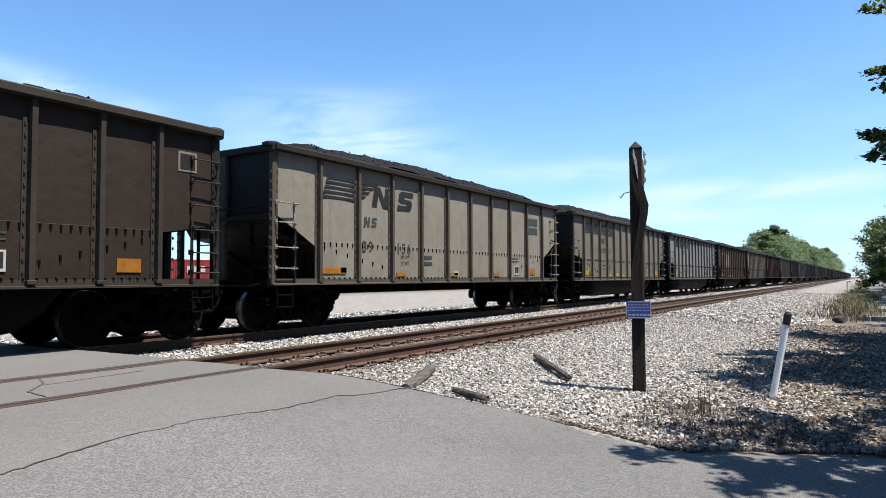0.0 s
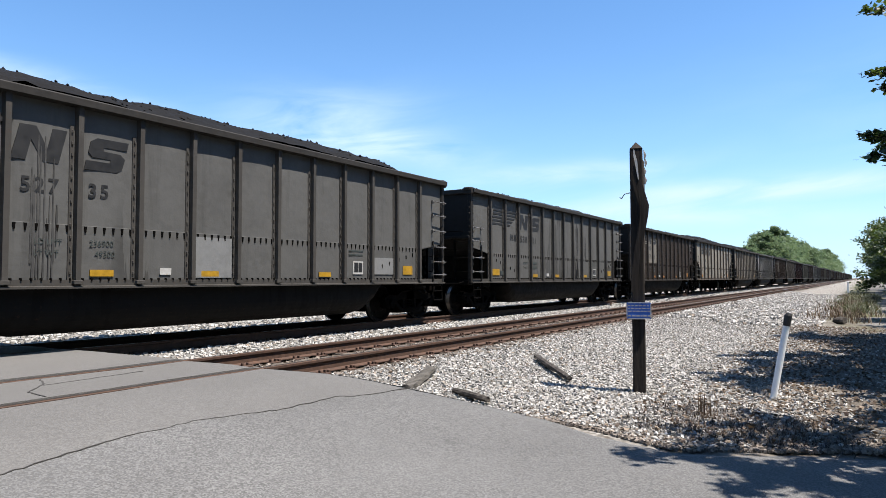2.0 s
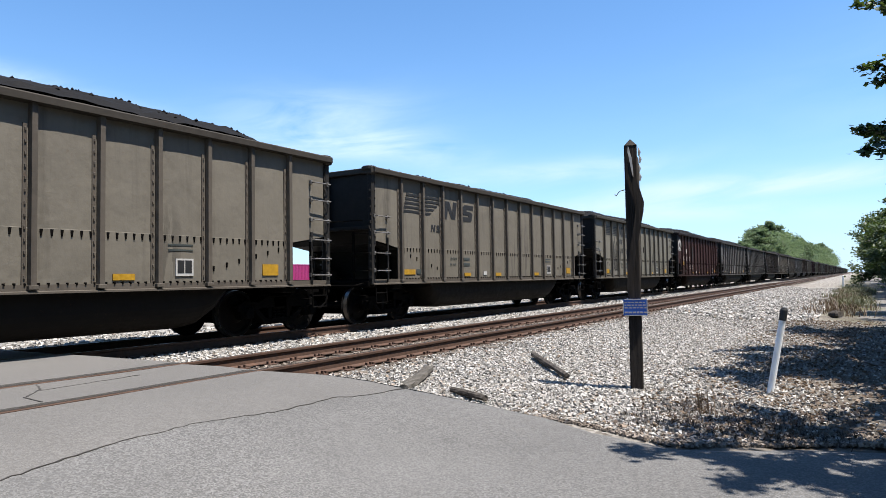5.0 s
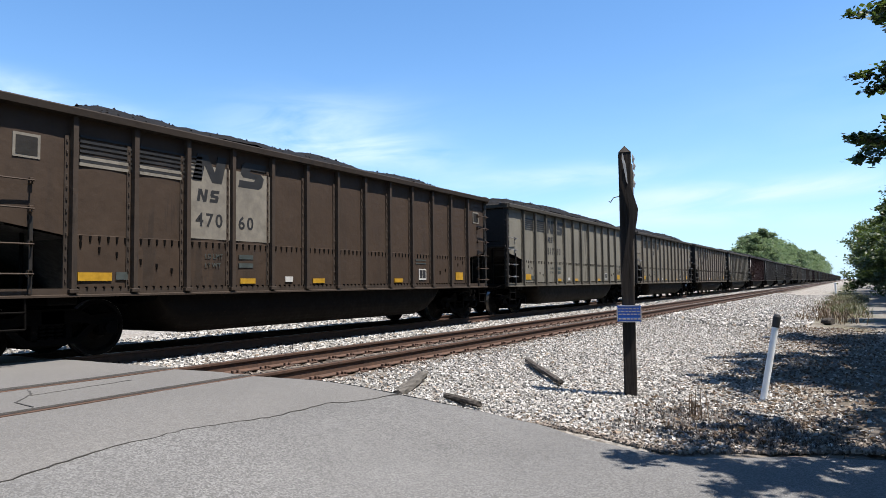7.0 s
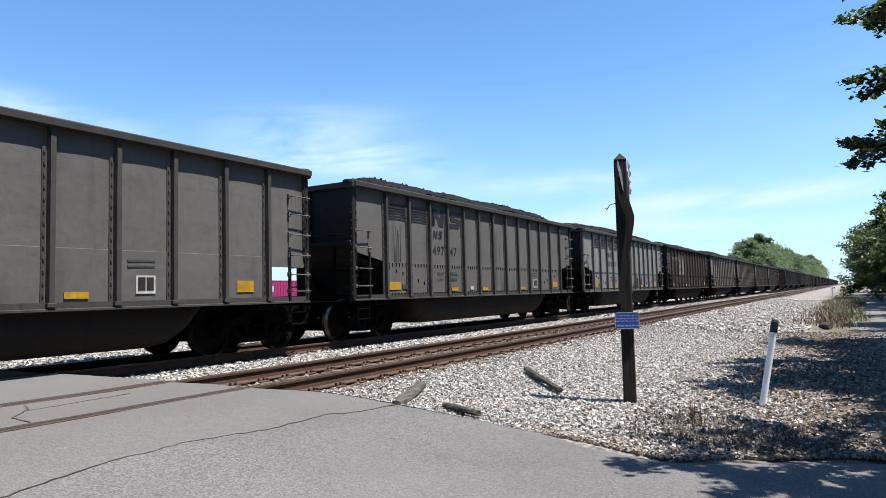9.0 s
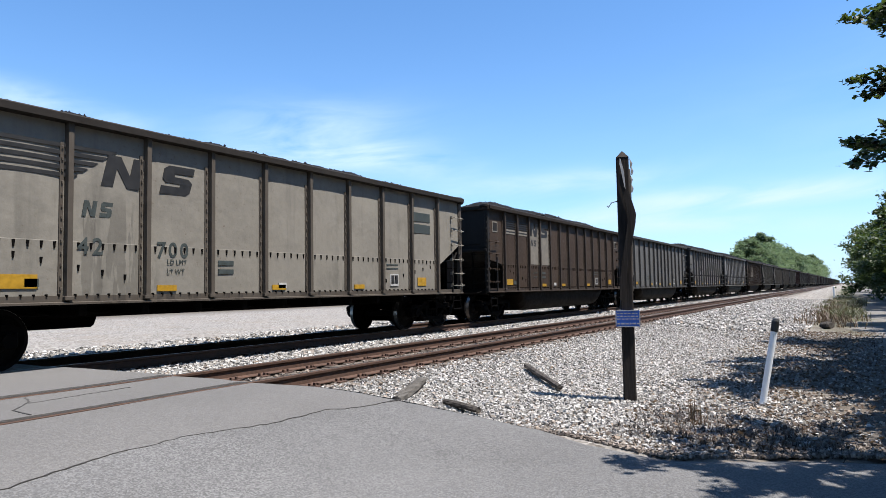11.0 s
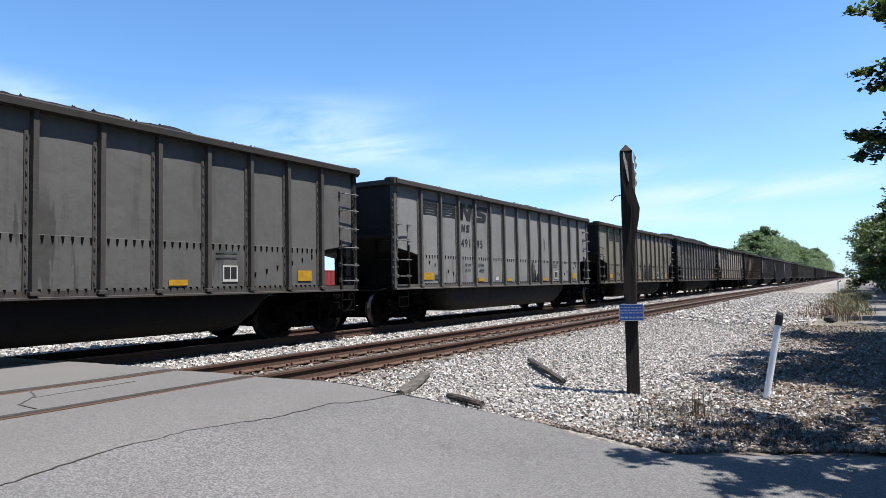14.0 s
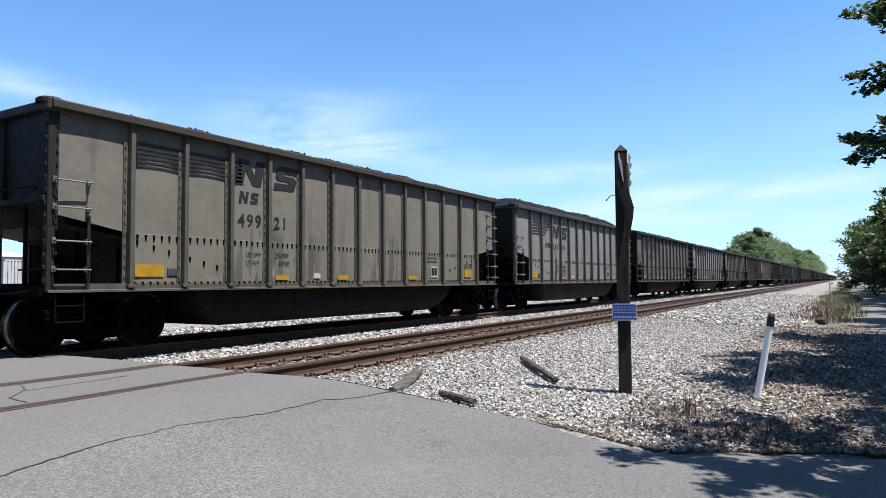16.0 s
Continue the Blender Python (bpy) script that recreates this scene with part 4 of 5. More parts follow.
def blocks(kind):
    """The big mark on the side, as plain slanted shapes."""
    s = Shape()
    if kind == "stripes":
        for i in range(5):
            z = 0.5 - i * 0.11
            s.prism([(0.16 - i * 0.035, z), (2.0 - i * 0.16, z), (1.92 - i * 0.16, z - 0.06), (0.14 - i * 0.035, z - 0.06)], -1.45, -1.4, "y")
    elif kind == "lines":
        for i in range(6):
            z = 0.42 - i * 0.075
            s.prism([(0, z), (2.25, z), (2.25, z - 0.04), (0, z - 0.04)], -1.45, -1.4, "y")
    elif kind == "first":
        s.prism([(0, 0), (0.12, 0.5), (0.34, 0.5), (0.5, 0.2), (0.57, 0.5), (0.78, 0.5), (0.66, 0), (0.44, 0), (0.27, 0.3), (0.2, 0)], -1.45, -1.4, "y")
    elif kind == "second":
        s.prism([(0, 0), (0.03, 0.14), (0.4, 0.14), (0.42, 0.19), (0.12, 0.2), (0.06, 0.27), (0.1, 0.44), (0.2, 0.5), (0.72, 0.5), (0.69, 0.37), (0.31, 0.37), (0.3, 0.31), (0.58, 0.3), (0.66, 0.23), (0.61, 0.06), (0.52, 0)], -1.45, -1.4, "y")
    return s


def decal_box(x0, z0, x1, z1, proud=0.0):
    return Shape().box(x0, -1.4525 - proud, z0, x1, -1.40, z1)


def car(index, colour, kind, style, number, full, seed):
    rng = random.Random(1000 + index)
    ob = new("coal_hopper_car")
    ob.location = (0, Y_TRAIN, 0)
    words = {"tan": "tan-grey", "grey": "grey", "silver": "pale grey", "olive": "olive-grey", "brown": "dirty brown", "umber": "dark sooty brown", "dark": "dark grey", "red": "oxide red", "cream": "rust-streaked cream-grey"}[colour]
    shape = {"tub": "ribbed steel tub car", "flat": "ribbed steel gondola car", "red": "ribbed steel coal car"}.get(kind, "ribbed steel tub car")
    tagged(ob, f"{words} {shape} heaped with coal", "coal car", group="cars of the coal train")
    paint = PAINT[colour]
    mirror = Matrix.Diagonal((1, -1, 1, 1))

    def both(name, key, build, mat, sides=(1, -1)):
        me = shared((name, *key), build)
        return [place(name, me, mat, ob, mirror if s < 0 else None) for s in sides]

    sides = (1, -1)
    both("side_panel", (kind,), lambda: side_panel(kind), paint)
    rib_mesh = shared(("rib", 0), rib)
    for x in BAYS[kind]:
        place("rib", rib_mesh, TRIM[colour], ob, pose(x, 0, 0))
        if full:
            place("rib", rib_mesh, TRIM[colour], ob, pose(x, 0, 0) @ mirror)
    both("top_chord", (0,), top_chord, CHORD[colour])
    both("side_sill", (0,), side_sill, TRIM[colour])
    for e in (0, 1):
        place("end_wall", shared(("end_wall", e), lambda: end_wall(e).mesh("end_wall", weld=True)), SHADED_SOOT, ob, None, "end sheet darkened by coal dust and painted shade")
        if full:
            place("end_ledge", shared(("end_ledge", e), lambda: end_ledge(e)), SHADED_SOOT, ob)
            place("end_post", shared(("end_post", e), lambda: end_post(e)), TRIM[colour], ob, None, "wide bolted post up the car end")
            both("corner_cap", (e,), lambda: corner_cap(e), SHADED_SOOT)
        place("end_chord", shared(("end_chord", e), lambda: end_chord(e)), CHORD[colour], ob)
        x = 0.04 if e == 0 else LENGTH - 0.04
        both("corner_post", (e,), lambda: corner_post(x), SHADED_SOOT if colour not in ("cream", "silver") else TRIM[colour], sides if full else (1,))
        if full:
            lad = place("ladder", shared(("stile", e), lambda: stile(e)), SHADED_SOOT, ob, None, "steel ladder upright with grab irons")
            for z in (RUNGS[e][1] if not (kind == "red" and e == 0) else (1.34,)):
                place("rung", shared(("rung", 0), rung), GALV if colour in ("grey", "olive", "tan", "silver") else paint, lad, pose(RUNGS[e][0], 0, z))
        if full:
            both("end_ladder", (e,), lambda: end_ladder(e), UNDER, (1,))
            both("step", (e,), lambda: step(e), UNDER)
            place("coupler", shared(("coupler", e), lambda: coupler(e)), IRON, ob)
    if full and kind != "smooth":
        tagged(both("riveted_seam", (kind,), lambda: rivet_row(kind), UNDER, (1,))[0], kind="stuff")
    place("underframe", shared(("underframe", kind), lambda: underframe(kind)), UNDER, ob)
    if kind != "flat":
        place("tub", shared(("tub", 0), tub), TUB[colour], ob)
    place("coal_load", shared(("coal_load", seed), lambda: coal_mesh(seed)), COAL, ob, None, "heaped black coal")
    for k, x in enumerate((1.14, LENGTH - 1.14)):
        truck = place("truck", shared(("bolster", 0), bolster), IRON, ob, pose(x, 0, 0), "cast steel truck, under-car shade painted near-black")
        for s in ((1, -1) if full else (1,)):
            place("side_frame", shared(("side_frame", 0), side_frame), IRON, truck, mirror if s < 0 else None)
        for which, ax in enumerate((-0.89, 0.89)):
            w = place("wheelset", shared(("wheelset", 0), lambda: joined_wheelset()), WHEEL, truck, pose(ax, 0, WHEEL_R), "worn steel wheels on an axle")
            if len(w.material_slots) > 1:
                w.material_slots[1].link = "OBJECT"
                w.material_slots[1].material = TREAD
            WHEELS[which].append(w)
    decorate(ob, index, colour, kind, style, number, full, rng)
    return ob


WHEELS = ([], [])


def joined_wheelset():
    s = wheelset_wheel()
    n = len(s.f)
    t = tread()
    s.add(t.v, t.f)
    me = s.mesh("wheelset")
    me.materials.append(WHEEL), me.materials.append(TREAD)
    for i, p in enumerate(me.polygons):
        p.material_index = 0 if i < n else 1
    return me


def decorate(ob, index, colour, kind, style, number, full, rng):
    """Reflectors, marks, numbers and data plates on the side that shows."""
    ribs = BAYS[kind]
    bay = lambda i: ribs[i] + 0.09                       # left edge of the bay after rib i
    wide = ribs[1] - ribs[0] - 0.2
    mark = WHITE if colour == "red" else (GREYBAR if style == "faded" else BLACK)
    pale = colour in ("brown", "umber")
    ref = ORANGE if index in (0, 1) else YELLOW

    def flat(name, mat, x0, z0, x1, z1, label="", proud=0.0):
        place(name, decal_box(x0, z0, x1, z1, proud).mesh(name), mat, ob, None, label)

    # reflectors
    x = bay(0)
    low = 1.74 if kind == "red" else 1.2
    flat("reflector", ref, x, low, x + (0.55 if style != "top" else 0.8), low + (0.2 if index % 3 else 0.13), "worn yellow reflector patch")
    for i in ((3, 5, 8) if kind != "flat" else (2, 4, 6)):
        flat("reflector", ref, bay(i) + 0.12, 1.14, bay(i) + 0.5, 1.24, "worn yellow reflector patch")
    i = len(ribs) - 2
    flat("reflector", ref, bay(i) + 0.2, 1.2, bay(i) + 0.62, 1.42, "yellow reflector patch")
    if not full:
        if colour in ("tan", "grey", "silver", "olive", "cream"):
            for i in range(2):
                flat("faded_mark", GREYBAR, bay(2 + i) + 0.1, 2.75, bay(2 + i) + 0.7, 3.2)
        return
    # data plate, in a white frame
    i = len(ribs) - 4 if kind in ("tub", "short", "smooth") else len(ribs) - 3
    x = bay(i) + 0.25
    flat("data_plate", WHITE, x, 1.2, x + 0.36, 1.5, "white framed data plate")
    flat("data_panel", BLACK, x + 0.035, 1.25, x + 0.17, 1.47, "", 0.004)
    flat("data_panel", BLACK, x + 0.19, 1.25, x + 0.325, 1.47, "", 0.004)
    flat("small_plate", WHITE, bay(4) + 0.3, 1.17, bay(4) + 0.52, 1.28, "small white plate")
    flat("small_plate", GREYBAR, bay(0) + 0.62, 1.22, bay(0) + 0.82, 1.34, "small dark plate")
    dim = WHITE if colour == "red" else GREYBAR
    for j, txt in enumerate(("LD LMT", "LT WT")):
        tagged(place("weight_text", shared((txt, 1), lambda: letters(txt, 0.12)), dim, ob, pose(bay(2) + 0.3, -1.4535, 1.6 - j * 0.16), "small stencilled weight text"), kind="stuff")
        if index in WEIGHTS:
            figures = WEIGHTS[index][j]
            place("weight_figures", shared((figures, 3), lambda: letters(figures, 0.13)), dim, ob, pose(bay(3) + 0.1 + 0.09 * j, -1.4535, 1.6 - j * 0.16), "small stencilled weight figures")
        else:
            flat("stencil_line", dim, bay(3) + 0.08, 1.605 - j * 0.16, bay(3) + 0.44, 1.69 - j * 0.16, "faded stencil figures")
    if index in CODES:
        place("code_text", shared((CODES[index], 2), lambda: letters(CODES[index], 0.2)), BLACK, ob, pose(bay(len(ribs) - 2) + 0.14, -1.4535, 1.48), "small stencilled code")
    for j in range(2):
        flat("stencil_line", GREYBAR, bay(i) + 0.1, 1.72 - j * 0.09, bay(i) + 0.6, 1.75 - j * 0.09, "faded stencil line")
    if pale:
        for x0 in (0.35, LENGTH - 0.85):
            flat("small_frame", PALEPANEL, x0, 2.95, x0 + 0.38, 3.3, "pale painted frame")
            flat("small_panel", SHADED_SOOT, x0 + 0.04, 2.99, x0 + 0.34, 3.26, "", 0.004)
    if index == 3:
        flat("pale_patch", PAINT["silver"], bay(5) - 0.02, 1.12, bay(5) + wide, 1.84, "pale repainted patch", -0.0005)
        flat("pale_patch", PAINT["silver"], bay(10) - 0.02, 1.2, bay(10) + wide, 1.6, "pale repainted patch", -0.0005)
    for j, u0, u1, count, z0, z1 in STAINS.get(index, ()):
        run = Shape()
        for q in range(count * 2):
            x0 = bay(j) + wide * (u0 + (u1 - u0) * (q + rng.random()) / (count * 2))
            w = rng.choice((0.02, 0.03, 0.045, 0.07, 0.1)) if z1 < 2.1 else rng.uniform(0.015, 0.05)
            low, high = z0 + (z1 - z0) * 0.3 * rng.random() ** 3, z1 - (z1 - z0) * 0.7 * rng.random() ** 1.3
            front, k = -1.4515 - 0.0004 * q, max(4, int((high - low) / 0.07))
            edge = []
            for i in range(k + 1):
                z = low + (high - low) * i / k
                thin = 1.0 if i < k - 1 else (0.7 if i < k else 0.3)
                edge.append((z, x0 - w / 2 * thin * rng.uniform(0.82, 1.1), x0 + w / 2 * thin * rng.uniform(0.82, 1.1)))
            for (za, a0, a1), (zb, b0, b1) in zip(edge, edge[1:]):
                run.prism([(a0, za), (a1, za), (b1, zb), (b0, zb)], front, -1.41, "y")
        tagged(part("run_stain", run, SMEAR if z1 > 2.1 else STAIN, ob, "black spilled run down the side"), kind="stuff")
    if index in (5, 15):
        part("dent", Shape().prism([(0.09 * math.cos(2 * math.pi * q / 12), 0.16 * math.sin(2 * math.pi * q / 12)) for q in range(12)], -1.449, -1.4, "y"), UNDER, ob, "dark round scar", pose(bay(6) + 0.6, 0, 2.45))
    if style == "none":
        return
    if pale:
        for j in (2, 3):
            flat("pale_panel", PALEPANEL, bay(j) - 0.02, 1.95, bay(j) + wide + 0.06, 3.28, "pale repainted lettering panel", -0.003)
        for j in (0, 1):
            for q in range(2):
                flat("mark_line", PALEPANEL, bay(j), 2.95 + 0.1 * q, bay(j) + wide, 3.0 + 0.1 * q, "pale line of the mark")
    # big mark
    if style in ("new", "faded"):
        place("stripe_mark", shared(("stripes", 0), lambda: blocks("stripes")), mark, ob, pose(ribs[0] + 0.12, 0, 2.82), "slanted dark stripes of the mark")
        place("mark_block", shared(("first", 0), lambda: blocks("first")), mark, ob, pose(bay(2) - 0.03, 0, 2.78), "dark slanted block of the mark")
        place("mark_block", shared(("second", 0), lambda: blocks("second")), mark, ob, pose(bay(3) + 0.0, 0, 2.76), "dark slanted block of the mark")
        num_z, num_i, rz, ri, size = 2.34, 2, 2.36, 1, 0.3
    elif style == "old":
        place("stripe_mark", shared(("lines", 0), lambda: blocks("lines")), BLACK if not pale else BLACK, ob, pose(ribs[0] + 0.1, 0, 3.0), "dark lines of the mark")
        place("mark_block", shared(("first", 0), lambda: blocks("first")), BLACK, ob, pose(bay(2) + 0.02, 0, 2.98), "dark slanted block of the mark")
        place("mark_block", shared(("second", 0), lambda: blocks("second")), BLACK, ob, pose(bay(3) + 0.06, 0, 2.98), "dark slanted block of the mark")
        num_z, num_i, rz, ri, size = 2.18, 2, 2.62, 2, 0.34
    elif style == "top":
        place("stripe_mark", shared(("stripes", 0), lambda: blocks("stripes")), BLACK, ob, pose(ribs[0] + 0.1, 0, 2.86), "slanted dark stripes of the mark")
        place("mark_block", shared(("first", 0), lambda: blocks("first")), BLACK, ob, pose(bay(1) + 0.42, 0, 2.8), "dark slanted block of the mark")
        place("mark_block", shared(("second", 0), lambda: blocks("second")), BLACK, ob, pose(bay(2) + 0.15, 0, 2.8), "dark slanted block of the mark")
        for j in range(2):
            flat("stencil_line", GREYBAR, bay(8) + 0.05, 2.62 + 0.32 * j, bay(8) + 0.85, 2.86 + 0.32 * j, "dark stencilled panel")
        num_z, num_i, rz, ri, size = 1.72, 1, 2.3, 1, 0.36
    else:                                                     # red car: ring mark and white figures
        s = Shape()
        for k in range(14):
            a, b = math.pi * (-0.1 + 1.2 * k / 14), math.pi * (-0.1 + 1.2 * (k + 1) / 14)
            for r0, r1 in ((0.2, 0.29), (0.34, 0.42)):
                s.prism([(r * math.cos(t), r * math.sin(t)) for r, t in ((r0, a), (r1, a), (r1, b), (r0, b))], -1.45, -1.4, "y")
        for q in range(3):
            s.prism([(-0.42, -0.12 - q * 0.1), (0.1 + 0.1 * q, -0.12 - q * 0.1), (0.12 + 0.1 * q, -0.19 - q * 0.1), (-0.42, -0.19 - q * 0.1)], -1.45, -1.4, "y")
        part("ring_mark", s, WHITE, ob, "white ring and bars", pose(0.68, 0, 3.0) @ Matrix.Diagonal((1.0, 1, 0.9, 1)))
        num_z, num_i, rz, ri, size = 2.0, 0, 2.5, 1, 0.42
    m = WHITE if colour == "red" else BLACK
    x = bay(ri) + (0.32 if style in ("new", "faded") else 0.12)
    for q, shape in enumerate(("first", "second")):            # owner's mark, as the same plain blocks
        if colour == "red":
            break
        place("owner_mark", shared((shape, 0), lambda: blocks(shape)), m if style != "top" else GREYBAR, ob, pose(x + q * 0.28, 0, rz) @ Matrix.Diagonal((0.32, 1, size * 1.35, 1)), "owner's mark")
    for q in range(2 if colour == "red" else 0):
        flat("owner_mark", m if style != "top" else GREYBAR, bay(ri) + (0.35 if style in ("new", "faded") else 0.14) + q * 0.24, rz, bay(ri) + (0.35 if style in ("new", "faded") else 0.14) + q * 0.24 + 0.17, rz + size * 0.72, "owner's mark")
    groups = {"red": (2, 2, 2), "top": (2, 3)}.get(style, (3, 2))
    at = 0
    for g in groups:
        txt = number[at:at + g]
        at += g
        if txt:
            for q, ch in enumerate(txt):
                me = shared((ch, round(size, 2)), lambda: letters(ch, size, 0.006))
                place("digit", me, m if style != "top" else GREYBAR, ob, pose(bay(num_i) + (0.1 if g == 3 else 0.06) + q * size * (0.72 if colour == "red" else 0.64), -1.4505, num_z), "stencilled digit of the car number")
        num_i += 1


# bay, its stretch from and to, number of runs, lowest and highest point
STAINS = {
    2: ((7, 0.08, 0.7, 5, 1.06, 2.05), (7, 0.35, 0.7, 3, 2.0, 3.4), (8, 0.3, 0.6, 2, 1.9, 3.0)),
    1: ((4, 0.1, 0.7, 5, 1.3, 3.3),), 3: ((2, 0.3, 0.8, 5, 1.08, 3.2),), 5: ((1, 0.1, 0.9, 6, 1.3, 3.0), (2, 0.1, 0.4, 2, 1.6, 2.7)),
    10: ((7, 0.08, 0.75, 4, 1.06, 1.95), (6, 0.55, 0.85, 2, 1.06, 1.4), (8, 0.2, 0.4, 2, 1.3, 1.8)),
    15: ((7, 0.3, 0.7, 4, 1.08, 2.4), (7, 0.25, 0.75, 3, 2.2, 3.2), (9, 0.2, 0.8, 3, 1.8, 3.0), (10, 0.3, 0.7, 3, 1.7, 2.9)),
    16: ((7, 0.1, 0.9, 7, 1.06, 2.05), (7, 0.1, 0.35, 2, 1.9, 2.7), (6, 0.35, 0.95, 5, 1.08, 2.0), (5, 0.75, 0.95, 2, 1.5, 2.5), (5, 0.05, 0.25, 2, 1.2, 1.8), (11, 0.2, 0.6, 2, 1.9, 2.7)),
    17: ((7, 0.1, 0.95, 6, 1.06, 1.8), (8, 0.3, 0.5, 1, 2.2, 2.9)), 19: ((2, 0.35, 0.6, 3, 1.06, 2.8),),
    11: ((0, 0.3, 0.7, 3, 1.9, 2.9),), 4: ((3, 0.2, 0.8, 4, 2.1, 3.1),)}
WEIGHTS = {3: ("236900", "49300"), 16: ("236100", "49900"), 17: ("237400", "48600"), 19: ("237000", "49000"), 20: ("236900", "49900")}
CODES = {8: "G117R", 10: "G117R", 20: "G117R", 15: "G119", 2: "G119"}
NEAR_CARS = {
    -4: ("tan", "tub", "faded", ""), -3: ("brown", "tub", "old", ""), -2: ("silver", "tub", "old", ""), -1: ("tan", "tub", "old", "47867"),
    0: ("cream", "flat", "top", "39156"), 1: ("umber", "tub", "old", "47091"), 2: ("grey", "tub", "new", "53021"), 3: ("grey", "tub", "new", "52735"),
    4: ("red", "red", "red", "507697"), 5: ("olive", "short", "old", "50076"), 6: ("tan", "tub", "new", ""), 7: ("tan", "tub", "old", ""),
    8: ("olive", "short", "old", "51750"), 9: ("brown", "tub", "old", "47060"), 10: ("silver", "short", "old", "50337"), 11: ("dark", "short", "old", "49747"),
    12: ("dark", "smooth", "none", ""), 13: ("brown", "tub", "old", ""), 14: ("cream", "flat", "top", "42700"), 15: ("grey", "tub", "new", "52250"),
    16: ("olive", "short", "old", "51751"), 17: ("silver", "tub", "old", "49195"), 18: ("grey", "tub", "new", "52001"), 19: ("silver", "short", "new", "51024"),
    20: ("olive", "short", "old", "49921"), 21: ("dark", "tub", "none", "")}
FAR_COLOURS = ("brown", "tan", "brown", "grey", "silver", "brown", "olive", "red", "dark", "brown", "tan", "grey")

LOADS = {10: 0, 1: 4, 12: 5, 16: 4, 20: 2, 17: 4}
CARS = {}
for k, (colour, kind, style, number) in NEAR_CARS.items():
    CARS[k] = car(k, colour, kind, style, number, True, LOADS.get(k, k % 4))
for k in range(-44, -4):
    CARS[k] = car(k, FAR_COLOURS[k % 12], "flat" if k % 9 == 4 else "tub", "none", "", False, k % 4)

# ---- beside the track ----
def crossing_post():
    """Old crossbuck post: a weathered square timber, its twisted boards seen edge-on, and a blue notice."""
    post = new("crossing_post")
    post.matrix_basis = pose(9.07, 2.565, -0.43, 0, 0.6, 18)
    tagged(post, "weathered wooden crossing post with twisted crossbuck boards", "sign post")
    s = Shape()
    n = 12
    w = 0.082
    for i in range(n):
        z0, z1 = 3.26 * i / n, 3.26 * (i + 1) / n
        o0, o1 = 0.012 * noise.noise((z0, 1, 1)), 0.012 * noise.noise((z1, 1, 1))
        p = [(-w, -w + 0.015), (-w + 0.015, -w), (w - 0.015, -w), (w, -w + 0.015), (w, w - 0.015), (w - 0.015, w), (-w + 0.015, w), (-w, w - 0.015)]
        s.add([(x + o0, y, z0) for x, y in p] + [(x + o1, y, z1) for x, y in p], [(j, (j + 1) % 8, 8 + (j + 1) % 8, 8 + j) for j in range(8)])
    s.add([(x, y, 3.26) for x, y in [(-w, -w), (w, -w), (w, w), (-w, w)]] + [(0.0, 0, 3.36)], [(0, 1, 4), (1, 2, 4), (2, 3, 4), (3, 0, 4)])
    s.box(-w, -w, -0.3, w, w, 0.02)
    place("timber", s.mesh("timber", weld=True), POSTWOOD, post)
    # warped boards wrapped round the side of the post
    def ribbon(pts, hw, mat, name, label):
        b, ring = Shape(), []
        for x, y, z, w in pts:
            ring += [(x - 0.012, y - hw * w, z), (x - 0.012, y + hw * w, z + 0.02), (x + 0.012, y + hw * w, z + 0.02), (x + 0.012, y - hw * w, z)]
        k = len(pts) - 1
        fs = [(4 * i + j, 4 * i + (j + 1) % 4, 4 * i + 4 + (j + 1) % 4, 4 * i + 4 + j) for i in range(k) for j in range(4)]
        b.add(ring, fs + [(3, 2, 1, 0), (4 * k, 4 * k + 1, 4 * k + 2, 4 * k + 3)])
        return part(name, b, mat, post, label)
    ribbon([(-0.114, 0.07, 1.32, 0.5), (-0.114, 0.05, 1.55, 0.8), (-0.115, 0.0, 1.85, 1), (-0.118, -0.055, 2.15, 1), (-0.12, -0.09, 2.35, 1.1), (-0.118, -0.1, 2.48, 1.15), (-0.115, -0.06, 2.65, 1.0), (-0.114, 0.0, 2.85, 0.9), (-0.114, 0.02, 3.0, 0.6)], 0.045, POSTWOOD, "crossbuck_board", "warped dark crossbuck board")
    ribbon([(-0.02, -0.078, 1.45, 0.5), (0.0, -0.083, 2.0, 0.7), (0.01, -0.088, 2.6, 0.8), (0.02, -0.09, 2.95, 0.8), (0.03, -0.092, 3.1, 0.5)], 0.022, PALEWOOD, "crossbuck_board", "pale split edge of the crossbuck board")
    ribbon([(-0.13, -0.02, 2.82, 0.25), (-0.127, -0.005, 2.95, 0.6), (-0.125, 0.01, 3.08, 0.8), (-0.122, 0.025, 3.14, 0.7), (-0.12, 0.03, 3.22, 0.25)], 0.024, WHITE, "paint_flake", "peeling white paint")
    for i, (yy, zz) in enumerate(((-0.105, 2.9), (-0.118, 3.02), (-0.108, 3.12), (-0.112, 2.78))):
        ribbon([(0.03, yy, zz, 0.4), (0.03, yy - 0.01, zz + 0.06, 1), (0.035, yy + 0.005, zz + 0.12, 0.3)], 0.018, WHITE, "paint_flake", "peeling white paint")
    part("wire", Shape().path([(-0.1, 0.08, 2.66), (-0.12, 0.16, 2.64), (-0.12, 0.2, 2.58), (-0.1, 0.22, 2.6)], 0.006, 5), DARKWOOD, post, "bent wire")
    # blue emergency notice on the camera's face
    plate = Shape()
